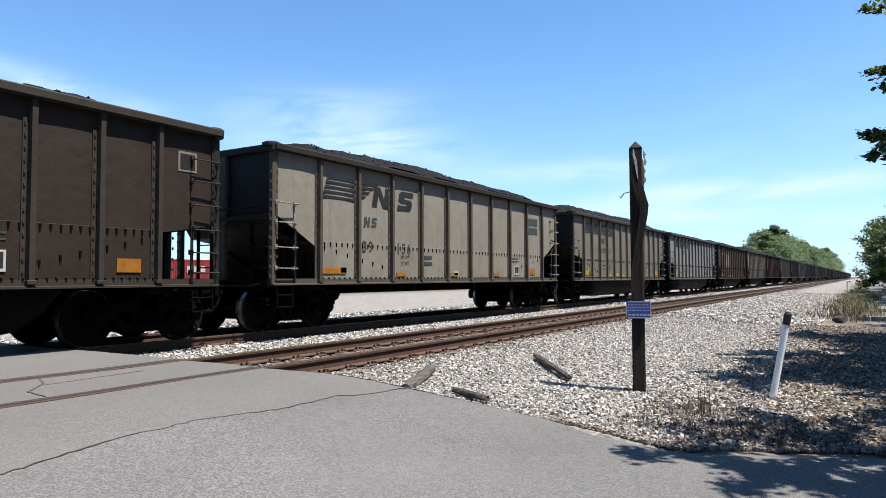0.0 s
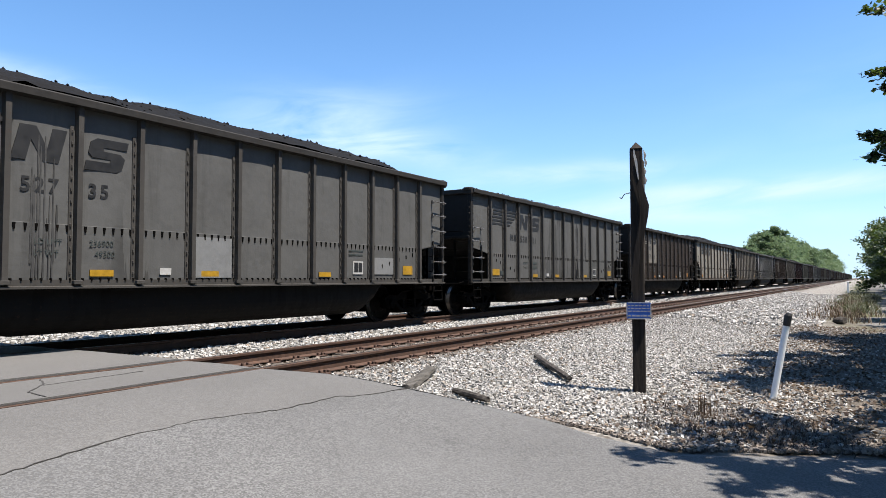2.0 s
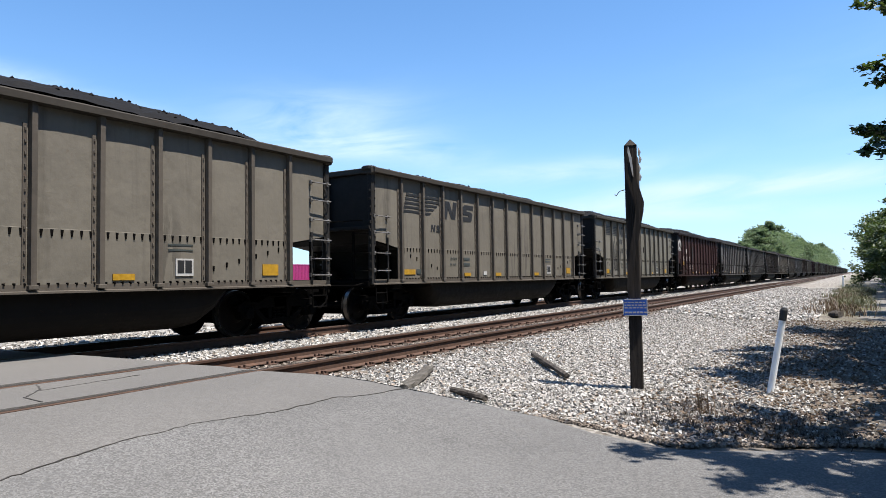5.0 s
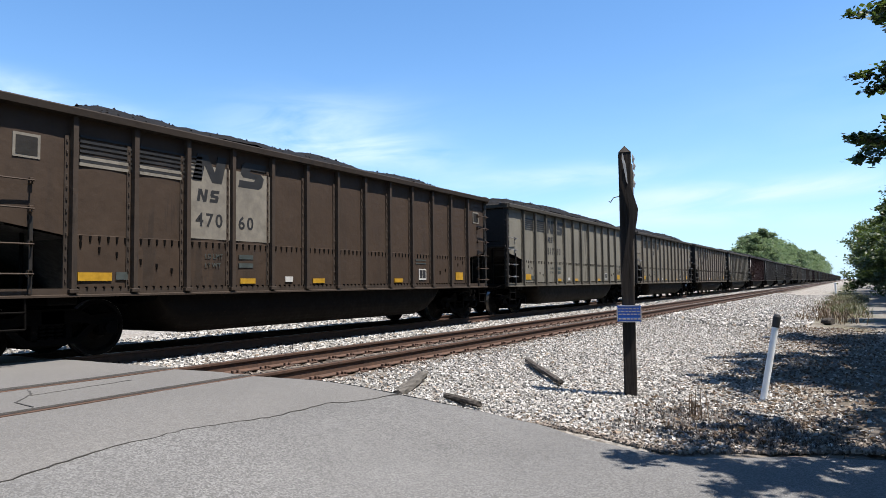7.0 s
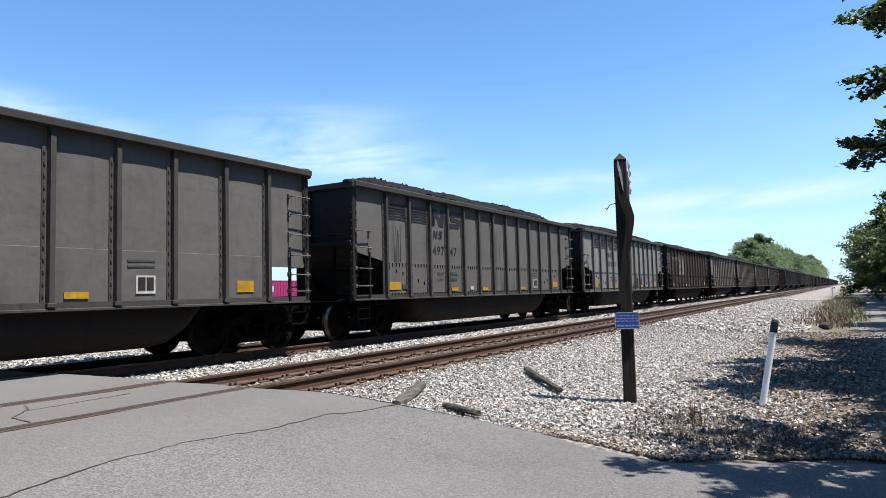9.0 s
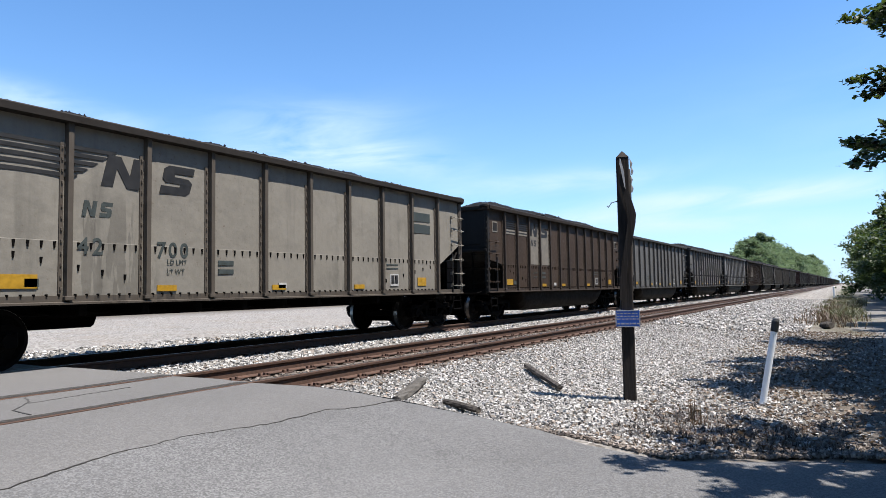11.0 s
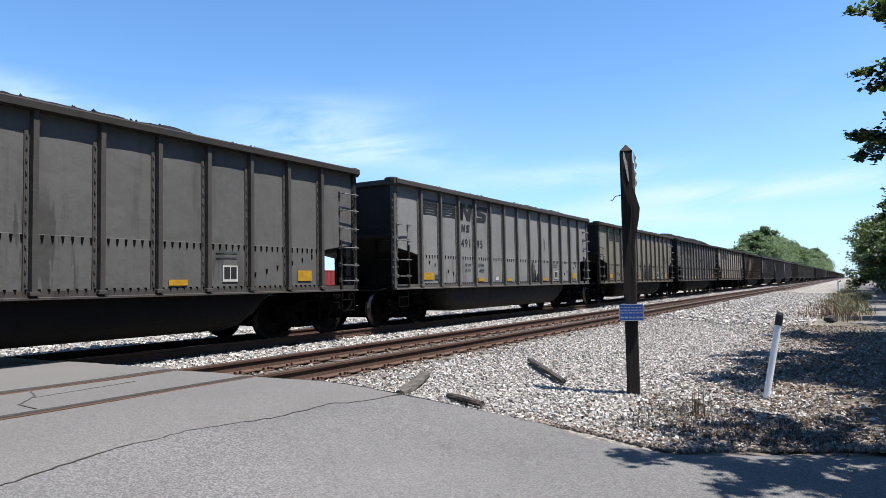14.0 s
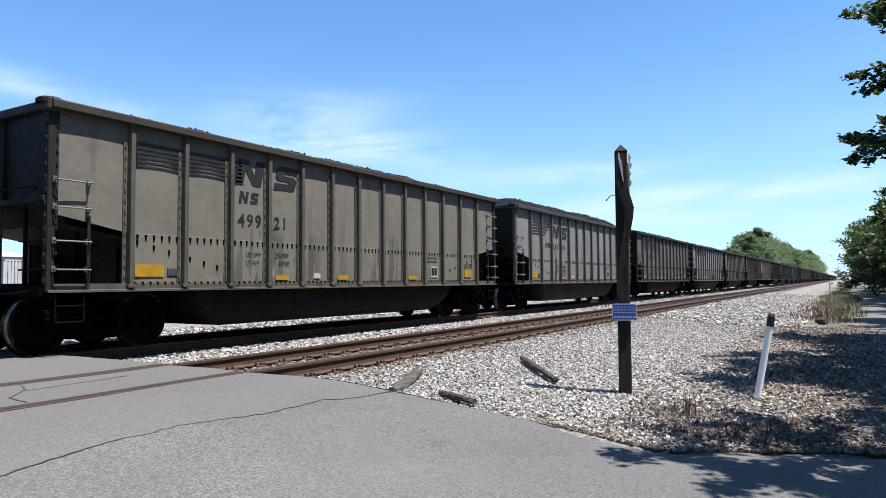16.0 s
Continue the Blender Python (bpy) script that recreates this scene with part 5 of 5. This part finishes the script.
    for sc, y in ((1.0, 0.0), ):
        pr, (a, b, r) = [], (0.158, 0.112, 0.03)
        for cx, cy, t0 in ((a - r, b - r, 0), (-a + r, b - r, 90), (-a + r, -b + r, 180), (a - r, -b + r, 270)):
            pr += [(cx + r * math.cos(radians(t0 + 30 * k)), cy + r * math.sin(radians(t0 + 30 * k))) for k in range(4)]
        plate.prism(pr, -0.03, 0.006, "x")
    notice = part("notice", plate, BLUE, post, "small blue enamel notice with white border", pose(-w - 0.012, 0.0, 1.09, 0, 0, 0))
    rim = Shape()
    for y0, z0, y1, z1 in ((-0.135, 0.099, 0.135, 0.111), (-0.135, -0.111, 0.135, -0.099), (-0.157, -0.09, -0.145, 0.09), (0.145, -0.09, 0.157, 0.09)):
        rim.box(-0.034, y0, z0, 0.001, y1, z1)
    part("notice_border", rim, WHITE, notice)
    rng = random.Random(3)
    for row, z in enumerate((0.066, 0.03, -0.006, -0.066)):
        y = 0.135
        while y > -0.12:
            L = rng.uniform(0.02, 0.05)
            h = 0.012 if row < 3 else 0.02
            part("text_bar", Shape().box(-0.033, y - L, z - h / 2, 0.001, y, z + h / 2), WHITE, notice)
            y -= L + 0.013


def marker_post():
    post = new("marker_post")
    post.matrix_basis = pose(9.38, 1.0, -0.43, 0, 0, 0) @ Matrix.Rotation(radians(10.5), 4, Vector((math.cos(radians(7)), math.sin(radians(7)), 0)))
    tagged(post, "leaning white plastic utility marker with a black cap", "marker post")
    s = Shape()
    prof = [(0.04 * math.cos(a), 0.04 * math.sin(a)) for a in (2 * math.pi * i / 14 for i in range(14))]
    s.prism(prof, -0.1, 0.96, "z")
    part("tube", s, PLASTIC, post)
    cap = Shape()
    cap.lathe([(0.94, 0.045), (1.07, 0.045), (1.1, 0.032), (1.11, 0.0), (0.94, 0.0)], 14, "z")
    part("cap", cap, plain("black_plastic", (0.02, 0.02, 0.02), 0.5), post, "black plastic cap")


def log(name, a, b, r, mat, label, seed):
    """A broken piece of timber lying on the stones."""
    a, b = Vector(a), Vector(b)
    rng = random.Random(seed)
    k, n = 10, 9
    d = (b - a).normalized()
    u = d.cross(Vector((0, 0, 1))).normalized()
    w = u.cross(d)
    s, vs = Shape(), []
    for i in range(k + 1):
        c = a.lerp(b, i / k)
        taper = 1 - 0.35 * abs(i / k - 0.4)
        for j in range(n):
            t = 2 * math.pi * j / n
            rr = r * taper * (1 + 0.35 * noise.noise((i * 0.5 + seed, math.cos(t) * 1.3, math.sin(t) * 1.3)))
            vs.append(c + u * math.cos(t) * rr + w * math.sin(t) * rr * 0.75 + d * rng.uniform(-0.01, 0.01))
    fs = [(i * n + j, i * n + (j + 1) % n, (i + 1) * n + (j + 1) % n, (i + 1) * n + j) for i in range(k) for j in range(n)]
    s.add(vs, fs + [tuple(range(n))[::-1], tuple(range(k * n, (k + 1) * n))])
    tagged(part(name, s, mat), label, "wood debris")


def blades(name, spots, count, height, spread, mat, label, seed, lean=0.5, width=0.006):
    """Weeds as many thin bent blades."""
    rng = np.random.default_rng(seed)
    vs, fs = [], []
    for (x, y, r) in spots:
        z = ground_z(x, y)
        for i in range(count):
            a, q = rng.uniform(0, 6.28), r * math.sqrt(rng.random())
            bx, by = x + q * math.cos(a), y + q * math.sin(a)
            h = height * rng.uniform(0.35, 1.0)
            t, ln = rng.uniform(0, 6.28), lean * rng.uniform(0.1, 1) * h
            dx, dy = math.cos(t) * ln, math.sin(t) * ln
            wx, wy = -math.sin(t) * width, math.cos(t) * width
            o = len(vs)
            vs += [(bx - wx, by - wy, z - 0.02), (bx + wx, by + wy, z - 0.02), (bx + dx * 0.4 + wx, by + dy * 0.4 + wy, z + h * 0.6), (bx + dx * 0.4 - wx, by + dy * 0.4 - wy, z + h * 0.6), (bx + dx + wx * .2, by + dy, z + h), (bx + dx - wx * .2, by + dy, z + h)]
            fs += [(o, o + 1, o + 2, o + 3), (o + 3, o + 2, o + 4, o + 5)]
    ob = place(name, quick_mesh(name, vs, fs), mat)
    return tagged(ob, label, "weeds", kind="stuff")


def litter():
    """Dead leaves and chips on the dirt."""
    rng = np.random.default_rng(21)
    vs, fs = [], []
    for i in range(9000):
        x, y = rng.uniform(5.2, 24), rng.normal(0.7, 1.0)
        if y > 2.3 and rng.random() < 0.8:
            continue
        if x < edge_x(y) + 0.12:
            continue
        z = ground_z(x, y) + 0.015 + 0.03 * rng.random()
        r, t = rng.uniform(0.012, 0.04), rng.uniform(0, 6.28)
        c, s = math.cos(t) * r, math.sin(t) * r
        q = rng.uniform(-0.02, 0.02)
        o = len(vs)
        vs += [(x - c, y - s, z), (x + s * 0.5, y - c * 0.5, z + q), (x + c, y + s, z + 0.01), (x - s * 0.5, y + c * 0.5, z - q)]
        fs.append((o, o + 1, o + 2, o + 3))
    tagged(place("leaf_litter", quick_mesh("leaf_litter", vs, fs), DRY), "dry brown leaf litter on the dirt", "leaf litter", kind="stuff")


def tree_meshes(seed, height, radius, leaves, leaf, base=0.28, limbs=9, loose=0.36):
    """Trunk with limbs, and a crown of many small leaves gathered in clumps at the twig ends."""
    rng = random.Random(seed)
    nr = np.random.default_rng(seed)
    s, tips = Shape(), []
    pts = [Vector((0.15 * math.sin(i * 1.3 + seed), 0.15 * math.cos(i * 1.1 + seed), height * 0.92 * i / 7)) for i in range(8)]
    r0 = height * 0.022
    for i in range(7):
        s.rod(pts[i] + Vector((0, 0, -0.1 if i == 0 else 0)), pts[i + 1], r0 * (1 - i / 7.6), 8, r0 * (1 - (i + 1) / 7.6))
    for i in range(limbs):
        u = base + (0.97 - base) * (i + rng.random() * 0.6) / limbs
        k = min(6, int(u / 0.92 * 7 * 0.99))
        p = pts[k].lerp(pts[k + 1], 0.5)
        p.z = height * u * 0.92
        a = i * 2.4 + rng.uniform(-0.4, 0.4)
        L = radius * (1.0 - 0.75 * max(0, (u - 0.45) / 0.55) ** 1.6) * rng.uniform(0.75, 1.1)
        prev = p
        for q in range(1, 4):
            nxt = p + Vector((math.cos(a) * L * q / 3, math.sin(a) * L * q / 3, L * (0.16 * q - 0.035 * q * q) + rng.uniform(-.2, .2)))
            s.rod(prev, nxt, r0 * 0.42 * (1 - (q - 1) / 3.3) * (1.1 - u * .6), 6, r0 * 0.42 * (1 - q / 3.3) * (1.1 - u * .6))
            for e in range(3):
                d = Vector((rng.uniform(-1, 1), rng.uniform(-1, 1), rng.uniform(-0.5, 0.9))).normalized() * L * rng.uniform(0.15, 0.33)
                s.rod(nxt, nxt + d, 0.018, 4, 0.006)
                tips.append((nxt + d, L * 0.22))
                tips.append((nxt + d * 0.5, L * 0.2))
            prev, a = nxt, a + rng.uniform(-0.25, 0.25)
    n = leaves
    c = np.array([t[0] for t in tips])
    rad = np.array([t[1] for t in tips])
    idx = nr.integers(0, len(tips), n)
    off = nr.normal(0, 1, (n, 3)) * (rad[idx] * loose)[:, None] * np.array([1, 1, 0.62])
    p = c[idx] + off
    d1 = nr.normal(0, 1, (n, 3))
    d1[:, 2] *= 0.5
    d1 /= np.linalg.norm(d1, axis=1)[:, None]
    d2 = np.cross(d1, nr.normal(0, 1, (n, 3)) * 0.5 + np.array([0, 0, 1.0]))
    d2 /= np.linalg.norm(d2, axis=1)[:, None] + 1e-9
    sz = (leaf * nr.uniform(0.6, 1.3, n))[:, None]
    v = np.stack([p - d1 * sz, p + d2 * sz * 0.5, p + d1 * sz, p - d2 * sz * 0.5], 1).reshape(-1, 3)
    f = np.arange(4 * n).reshape(-1, 4)
    return s.mesh("trunk"), quick_mesh("crown", v, f)


def plant(kind, x, y, turn, scale, label, leafmat=None):
    tr = new("tree")
    tr.matrix_basis = pose(x, y, ground_z(x, y) - 0.02, 0, 0, turn) @ Matrix.Scale(scale, 4)
    tagged(tr, label, "tree")
    place("trunk", kind[0], BARK, tr)
    place("crown", kind[1], leafmat or LEAF, tr)
    return tr


def spray_tree(seed, height, radius, limbs, per, leaf, base):
    """A maple-like tree: spreading limbs, side shoots, and flat sprays of small leaves close round the shoots."""
    rng, nr = random.Random(seed), np.random.default_rng(seed)
    s, seats = Shape(), []
    pts = [Vector((0.18 * math.sin(i * 1.3 + seed), 0.18 * math.cos(i * 1.1 + seed), height * 0.95 * i / 8)) for i in range(9)]
    r0 = height * 0.02
    for i in range(8):
        s.rod(pts[i] + Vector((0, 0, -0.1 if i == 0 else 0)), pts[i + 1], r0 * (1 - i / 8.6), 8, r0 * (1 - (i + 1) / 8.6))
    for i in range(limbs):
        u = base + (0.98 - base) * (i + rng.random() * 0.7) / limbs
        p = pts[0].lerp(pts[8], u)
        a = i * 2.39996 + rng.uniform(-0.3, 0.3)
        L = radius * (1.0 - 0.9 * max(0, (u - 0.58) / 0.42)) * rng.uniform(0.8, 1.0)
        lift, prev = rng.uniform(0.05, 0.3), p
        for q in range(1, 7):
            f = q / 6
            nxt = p + Vector((math.cos(a) * L * f, math.sin(a) * L * f, L * (lift * f - 0.22 * f * f * rng.uniform(0.6, 1.1))))
            s.rod(prev, nxt, r0 * 0.4 * (1.05 - (q - 1) / 6.3) * (1.1 - u * 0.6), 5, r0 * 0.4 * (1.05 - q / 6.3) * (1.1 - u * 0.6))
            if q > 1:
                for side in (-1, 1, rng.choice((-1, 1))):
                    b = a + side * rng.uniform(0.5, 1.2)
                    m = L * rng.uniform(0.14, 0.3) * (1.15 - 0.45 * f)
                    end = nxt + Vector((math.cos(b) * m, math.sin(b) * m, rng.uniform(-0.2, 0.16) * m))
                    s.rod(nxt, end, 0.016, 4, 0.005)
                    for k in range(4):
                        seats.append((nxt.lerp(end, 0.3 + 0.25 * k), 0.2 - 0.022 * k))
            prev, a = nxt, a + rng.uniform(-0.16, 0.16)
        seats.append((prev, 0.16))
    n = len(seats) * per
    c, rad = np.repeat(np.array([t[0] for t in seats]), per, 0), np.repeat(np.array([t[1] for t in seats]), per)
    p = c + nr.normal(0, 1, (n, 3)) * (rad * 0.62)[:, None] * np.array([1, 1, 0.5])
    d1 = nr.normal(0, 1, (n, 3)) * np.array([1, 1, 0.45])
    d1 /= np.linalg.norm(d1, axis=1)[:, None]
    d2 = np.cross(d1, nr.normal(0, 1, (n, 3)) * 0.45 + np.array([0, 0, 1.0]))
    d2 /= np.linalg.norm(d2, axis=1)[:, None] + 1e-9
    sz = (leaf * nr.uniform(0.6, 1.3, n))[:, None]
    v = np.stack([p - d1 * sz, p + d2 * sz * 0.7, p + d1 * sz, p - d2 * sz * 0.7], 1).reshape(-1, 3)
    return s.mesh("trunk"), quick_mesh("crown", v, np.arange(4 * n).reshape(-1, 4))


def build_trees():
    maple = spray_tree(5, 11.5, 5.0, 56, 38, 0.06, 0.265)
    a = tree_meshes(11, 11.0, 4.6, 30000, 0.15, 0.25, 15)
    b = tree_meshes(12, 12.5, 4.8, 30000, 0.15, 0.18, 16)
    c = tree_meshes(13, 9.0, 4.2, 22000, 0.16, 0.04, 14)
    for x, y, t, sc in MAPLES:
        plant(maple, x, y, t, sc, "dark green maple reaching over the lane")
    for x, y, k, t, sc in NEAR_TREES:
        plant((a, b, c)[k], x, y, t, sc, "leafy green broadleaf tree by the lane or added out of view")
    far = [tree_meshes(20 + i, 13.5 + i, 5.0, 14000, 0.31, 0.05, 20, 0.95) for i in range(3)]
    rng = random.Random(8)
    for i in range(64):
        x = 156 + i * 9.5 + rng.uniform(-3, 3)
        grow = 0.5 + 0.5 * smooth(150, 235, x)
        plant(far[i % 3], x, 21 + rng.uniform(-1.5, 6) + (x - 145) * 0.006, rng.uniform(0, 360), rng.uniform(0.9, 1.28) * grow * (1 + 0.25 * smooth(300, 600, x)), "haze-paled green tree in the woods along the track", FARLEAF)
    for i in range(18):
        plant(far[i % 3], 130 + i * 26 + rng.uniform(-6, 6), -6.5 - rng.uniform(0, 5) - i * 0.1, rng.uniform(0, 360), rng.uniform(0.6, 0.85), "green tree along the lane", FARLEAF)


MAPLES = ((6.6, -5.75, 200, 0.98), (13.4, -5.5, 300, 1.02), (19.2, -5.5, 130, 1.0))
NEAR_TREES = (
    # unseen trees, added to hold back sky light from the camera's side
    (-5.5, -8.4, 0, 40, 1.0), (0.5, -13, 1, 70, 1.1), (8, -13.5, 0, 15, 1.1), (-13, -11, 1, 10, 1.1), (-21, -12, 0, 60, 1.2), (-29, -11, 1, 200, 1.1), (-38, -12, 0, 130, 1.2),
    # first three: an unseen second row, added to thicken the shade
    (14.5, -9.8, 0, 75, 1.2), (19.0, -10.4, 1, 150, 1.2), (25.0, -10.2, 0, 260, 1.2), (29, -7.0, 0, 10, 1.0),
    (36, -5.9, 1, 80, 0.72), (44, -5.5, 0, 220, 0.8), (48, -5.4, 2, 140, 0.9), (53, -5.2, 0, 160, 0.85), (57, -4.9, 2, 200, 0.85), (63, -4.7, 2, 30, 0.95), (70, -4.6, 1, 250, 0.8), (76, -4.9, 2, 300, 1.0), (84, -4.8, 2, 90, 1.1), (92, -5.0, 2, 20, 1.1), (100, -5.2, 0, 10, 0.9), (118, -5.6, 2, 50, 1.2))


def container(x, y, z, turn, L, mat, label):
    """A ribbed steel freight container."""
    ob = new("freight_container")
    ob.matrix_basis = pose(x, y, z, 0, 0, turn)
    tagged(ob, label, "container", group="containers in the yard")
    w, h = 2.44, 2.6
    s = Shape()
    n = int(L / 0.28)
    for i in range(n):
        x0 = 0.12 + (L - 0.24) * i / n
        d = (L - 0.24) / n
        for y0, o in ((0, -1), (w, 1)):
            s.add([(x0, y0 - o * 0.04, 0.15), (x0 + d * .25, y0 + o * 0.0, 0.15), (x0 + d * .6, y0 + o * 0.0, 0.15), (x0 + d * .85, y0 - o * 0.04, 0.15), (x0 + d, y0 - o * 0.04, 0.15),
                   (x0, y0 - o * 0.04, h - 0.1), (x0 + d * .25, y0, h - 0.1), (x0 + d * .6, y0, h - 0.1), (x0 + d * .85, y0 - o * 0.04, h - 0.1), (x0 + d, y0 - o * 0.04, h - 0.1)],
                  [(0, 1, 6, 5), (1, 2, 7, 6), (2, 3, 8, 7), (3, 4, 9, 8)])
    s.box(0.02, 0.04, 0.1, L - 0.02, w - 0.04, h - 0.04)
    part("body", s, mat, ob)
    f = Shape()
    for xx in (0, L - 0.14):
        for yy in (-0.01, w - 0.13):
            f.box(xx, yy, 0, xx + 0.14, yy + 0.14, h, 0.01)
    for yy in (-0.01, w - 0.11):
        f.box(0, yy, h - 0.12, L, yy + 0.12, h), f.box(0, yy, 0, L, yy + 0.12, 0.16)
    part("frame", f, mat, ob)
    bars = Shape()
    for i in range(3):
        bars.box(L * 0.35 + i * 0.9, -0.025, 1.1, L * 0.35 + i * 0.9 + 0.6, 0.01, 1.9)
    part("mark_bar", bars, WHITE, ob, "white block mark")
    return ob


def yard():
    """What shows between the cars: containers on the ground, a long white shed."""
    cols = {"magenta": (0.277, 0.0198, 0.106), "red": (0.198, 0.0231, 0.0198), "green": (0.0198, 0.132, 0.0726), "white": (0.396, 0.396, 0.383), "orange": (0.33, 0.145, 0.0264), "blue": (0.0264, 0.066, 0.165)}
    mats = {k: plain(k + "_container_paint", v, 0.55, 0, 0.15, 3) for k, v in cols.items()}
    seq = ("red", "white", "red", "white", "red", "magenta", "red", "green", "blue", "red", "white", "red", "magenta", "red")
    for i, c in enumerate(seq):
        container(-8 + i * 12.9, 62 + (i % 3) * 0.4, ground_z(0, 62) + 0.9, 0, 12.2, mats[c], f"{c} ribbed steel freight container on a trailer")
        tr = new("container_trailer")
        tr.matrix_basis = pose(-8 + i * 12.9, 62 + (i % 3) * 0.4, ground_z(0, 62))
        tagged(tr, "dark steel container trailer in the yard", "trailer", group="trailers in the yard")
        part("chassis", Shape().box(0.2, 0.6, 0.72, 12, 0.85, 0.9).box(0.2, 1.6, 0.72, 12, 1.85, 0.9), UNDER, tr)
        for x in (9.2, 10.5):
            for y in (0.25, 2.2):
                w = Shape().rod((x, y - 0.2, 0.45), (x, y + 0.2, 0.45), 0.45, 14)
                part("wheel", w, BLACK, tr)
    shed = new("white_shed")
    shed.matrix_basis = pose(-40, 95, ground_z(0, 95))
    tagged(shed, "long white metal shed behind the yard", "building")
    wall = Shape()
    for i in range(90):
        wall.box(i * 1.0, 0, 0, i * 1.0 + 0.93, 0.12, 5.0)
    wall.box(0, 0.06, 0, 90, 20, 5.0)
    part("wall", wall, plain("white_sheet_metal", (0.462, 0.462, 0.449), 0.5, 0, 0.08, 2), shed)
    part("roof", Shape().prism([(-0.5, 5.0), (10, 6.6), (20.5, 5.0)], -0.5, 90.5, "x"), plain("pale_roof_metal", (0.33, 0.33, 0.33), 0.5, 0, 0.1, 2), shed)
    for i in range(8):
        part("dock_door", Shape().box(5 + i * 10, -0.05, 0.8, 8.4 + i * 10, 0.02, 4.0, 0.02), UNDER, shed)


crossing_post()
marker_post()
log("broken_log", (7.0, 4.9, -0.3), (8.05, 5.2, -0.19), 0.1, LOGWOOD, "grey weathered broken log on the ballast", 1)
log("tie_fragment", (10.75, 4.8, -0.24), (9.25, 3.62, -0.34), 0.062, DARKWOOD, "dark creosoted tie fragment on the ballast", 2)
log("stick", (7.35, 4.4, -0.31), (7.2, 3.85, -0.35), 0.055, DARKWOOD, "dark broken stick by the paving edge", 3)
log("rock", (25.5, 0.55, -0.3), (25.7, 0.85, -0.3), 0.16, DARKWOOD, "dark lump of wood beside the lane", 5)
rng0 = random.Random(5)
blades("dry_weeds", [(7.0 + rng0.random() * 1.1, 0.4 + rng0.random() * 1.2, 0.16) for i in range(26)], 20, 0.09, 0.2, DRY, "low dry brown weeds at the paving edge", 31, 2.4, 0.004)
blades("dead_twigs", [(6.85 + rng0.random() * 1.7, 0.1 + rng0.random() ** 0.8 * 2.0, 0.25) for i in range(85)], 20, 0.075, 0.2, TWIG, "dark dead twigs and brush at the paving edge", 38, 3.2, 0.005)
blades("dead_stalks", [(7.85, 1.46, 0.1), (7.95, 1.55, 0.06)], 16, 0.42, 0.1, DRY, "dead grey weed stalks", 32, 0.3, 0.004)
blades("green_weeds", [(32 + rng0.random() ** 0.8 * 36, 0.3 + rng0.gauss(0, 0.4), 0.25 + rng0.random() * 0.5) for i in range(70)], 70, 0.42, 0.5, WEED, "scrubby green weeds beside the lane", 33, 1.4, 0.012)
blades("yellow_weeds", [(26 + rng0.random() * 40, 0.6 + rng0.gauss(0, 0.5), 0.3 + rng0.random() * 0.7) for i in range(60)], 26, 0.4, 0.5, DRY, "dry yellow weeds beside the lane", 36, 1.2, 0.012)
blades("verge_grass", [(26 + rng0.random() * 60, -4.8 - rng0.random() * 3, 1.0) for i in range(80)], 50, 0.5, 0.5, WEED, "rough grass under the trees", 34, 0.6, 0.02)
pm = new("lane_post")
pm.location = (78, 1.35, ground_z(78, 1.35))
tagged(pm, "small white post beside the lane", "marker post")
part("stake", Shape().box(-0.09, -0.09, -0.1, 0.09, 0.09, 1.15, 0.02), PLASTIC, pm)
litter()
build_trees()
yard()


# ---- motion of the train ----
def travel(t):
    """Metres that the train has gone along the track."""
    return 9.557 + 20.1785 * t - 0.01438 * t * t


# small surges of the train about its even pace, in metres
SURGE = ((0, 0.28), (0.5, 0.3), (1, 0.27), (1.5, 0.15), (2, 0.1), (2.5, 0.03), (3, 0.0), (3.5, 0.03), (4, -0.1), (6.5, 0.2), (7, 0.1), (7.5, 0.13), (8, 0.22),
         (8.5, 0.42), (9, 0.56), (9.5, 0.5), (11.5, -0.08), (12, -0.1), (12.5, -0.12), (13, -0.04), (13.5, -0.1), (14, -0.11), (14.5, -0.2), (15, 0.0), (15.5, 0.17), (16, 0.45))
SLACK = {0: -0.22, 14: -0.2, 20: -0.07}


def motions():
    for k, ob in CARS.items():
        walk(ob, [(t, pose(travel(t) + d + SLACK.get(k, 0.0) - PITCH * k, Y_TRAIN, 0)) for t, d in SURGE])
    for which, ax in enumerate((-0.89, 0.89)):
        lead = WHEELS[which][0]
        rows = [(i / FPS, pose(ax, 0, WHEEL_R, 0, math.degrees(travel(i / FPS) / WHEEL_R), 0)) for i in range(16 * FPS + 1)]
        walk(lead, rows)
        for w in WHEELS[which][1:]:
            w.rotation_mode = "QUATERNION"
            keys = w.animation_data_create()
            keys.action = lead.animation_data.action
            keys.action_slot = lead.animation_data.action_slot


motions()
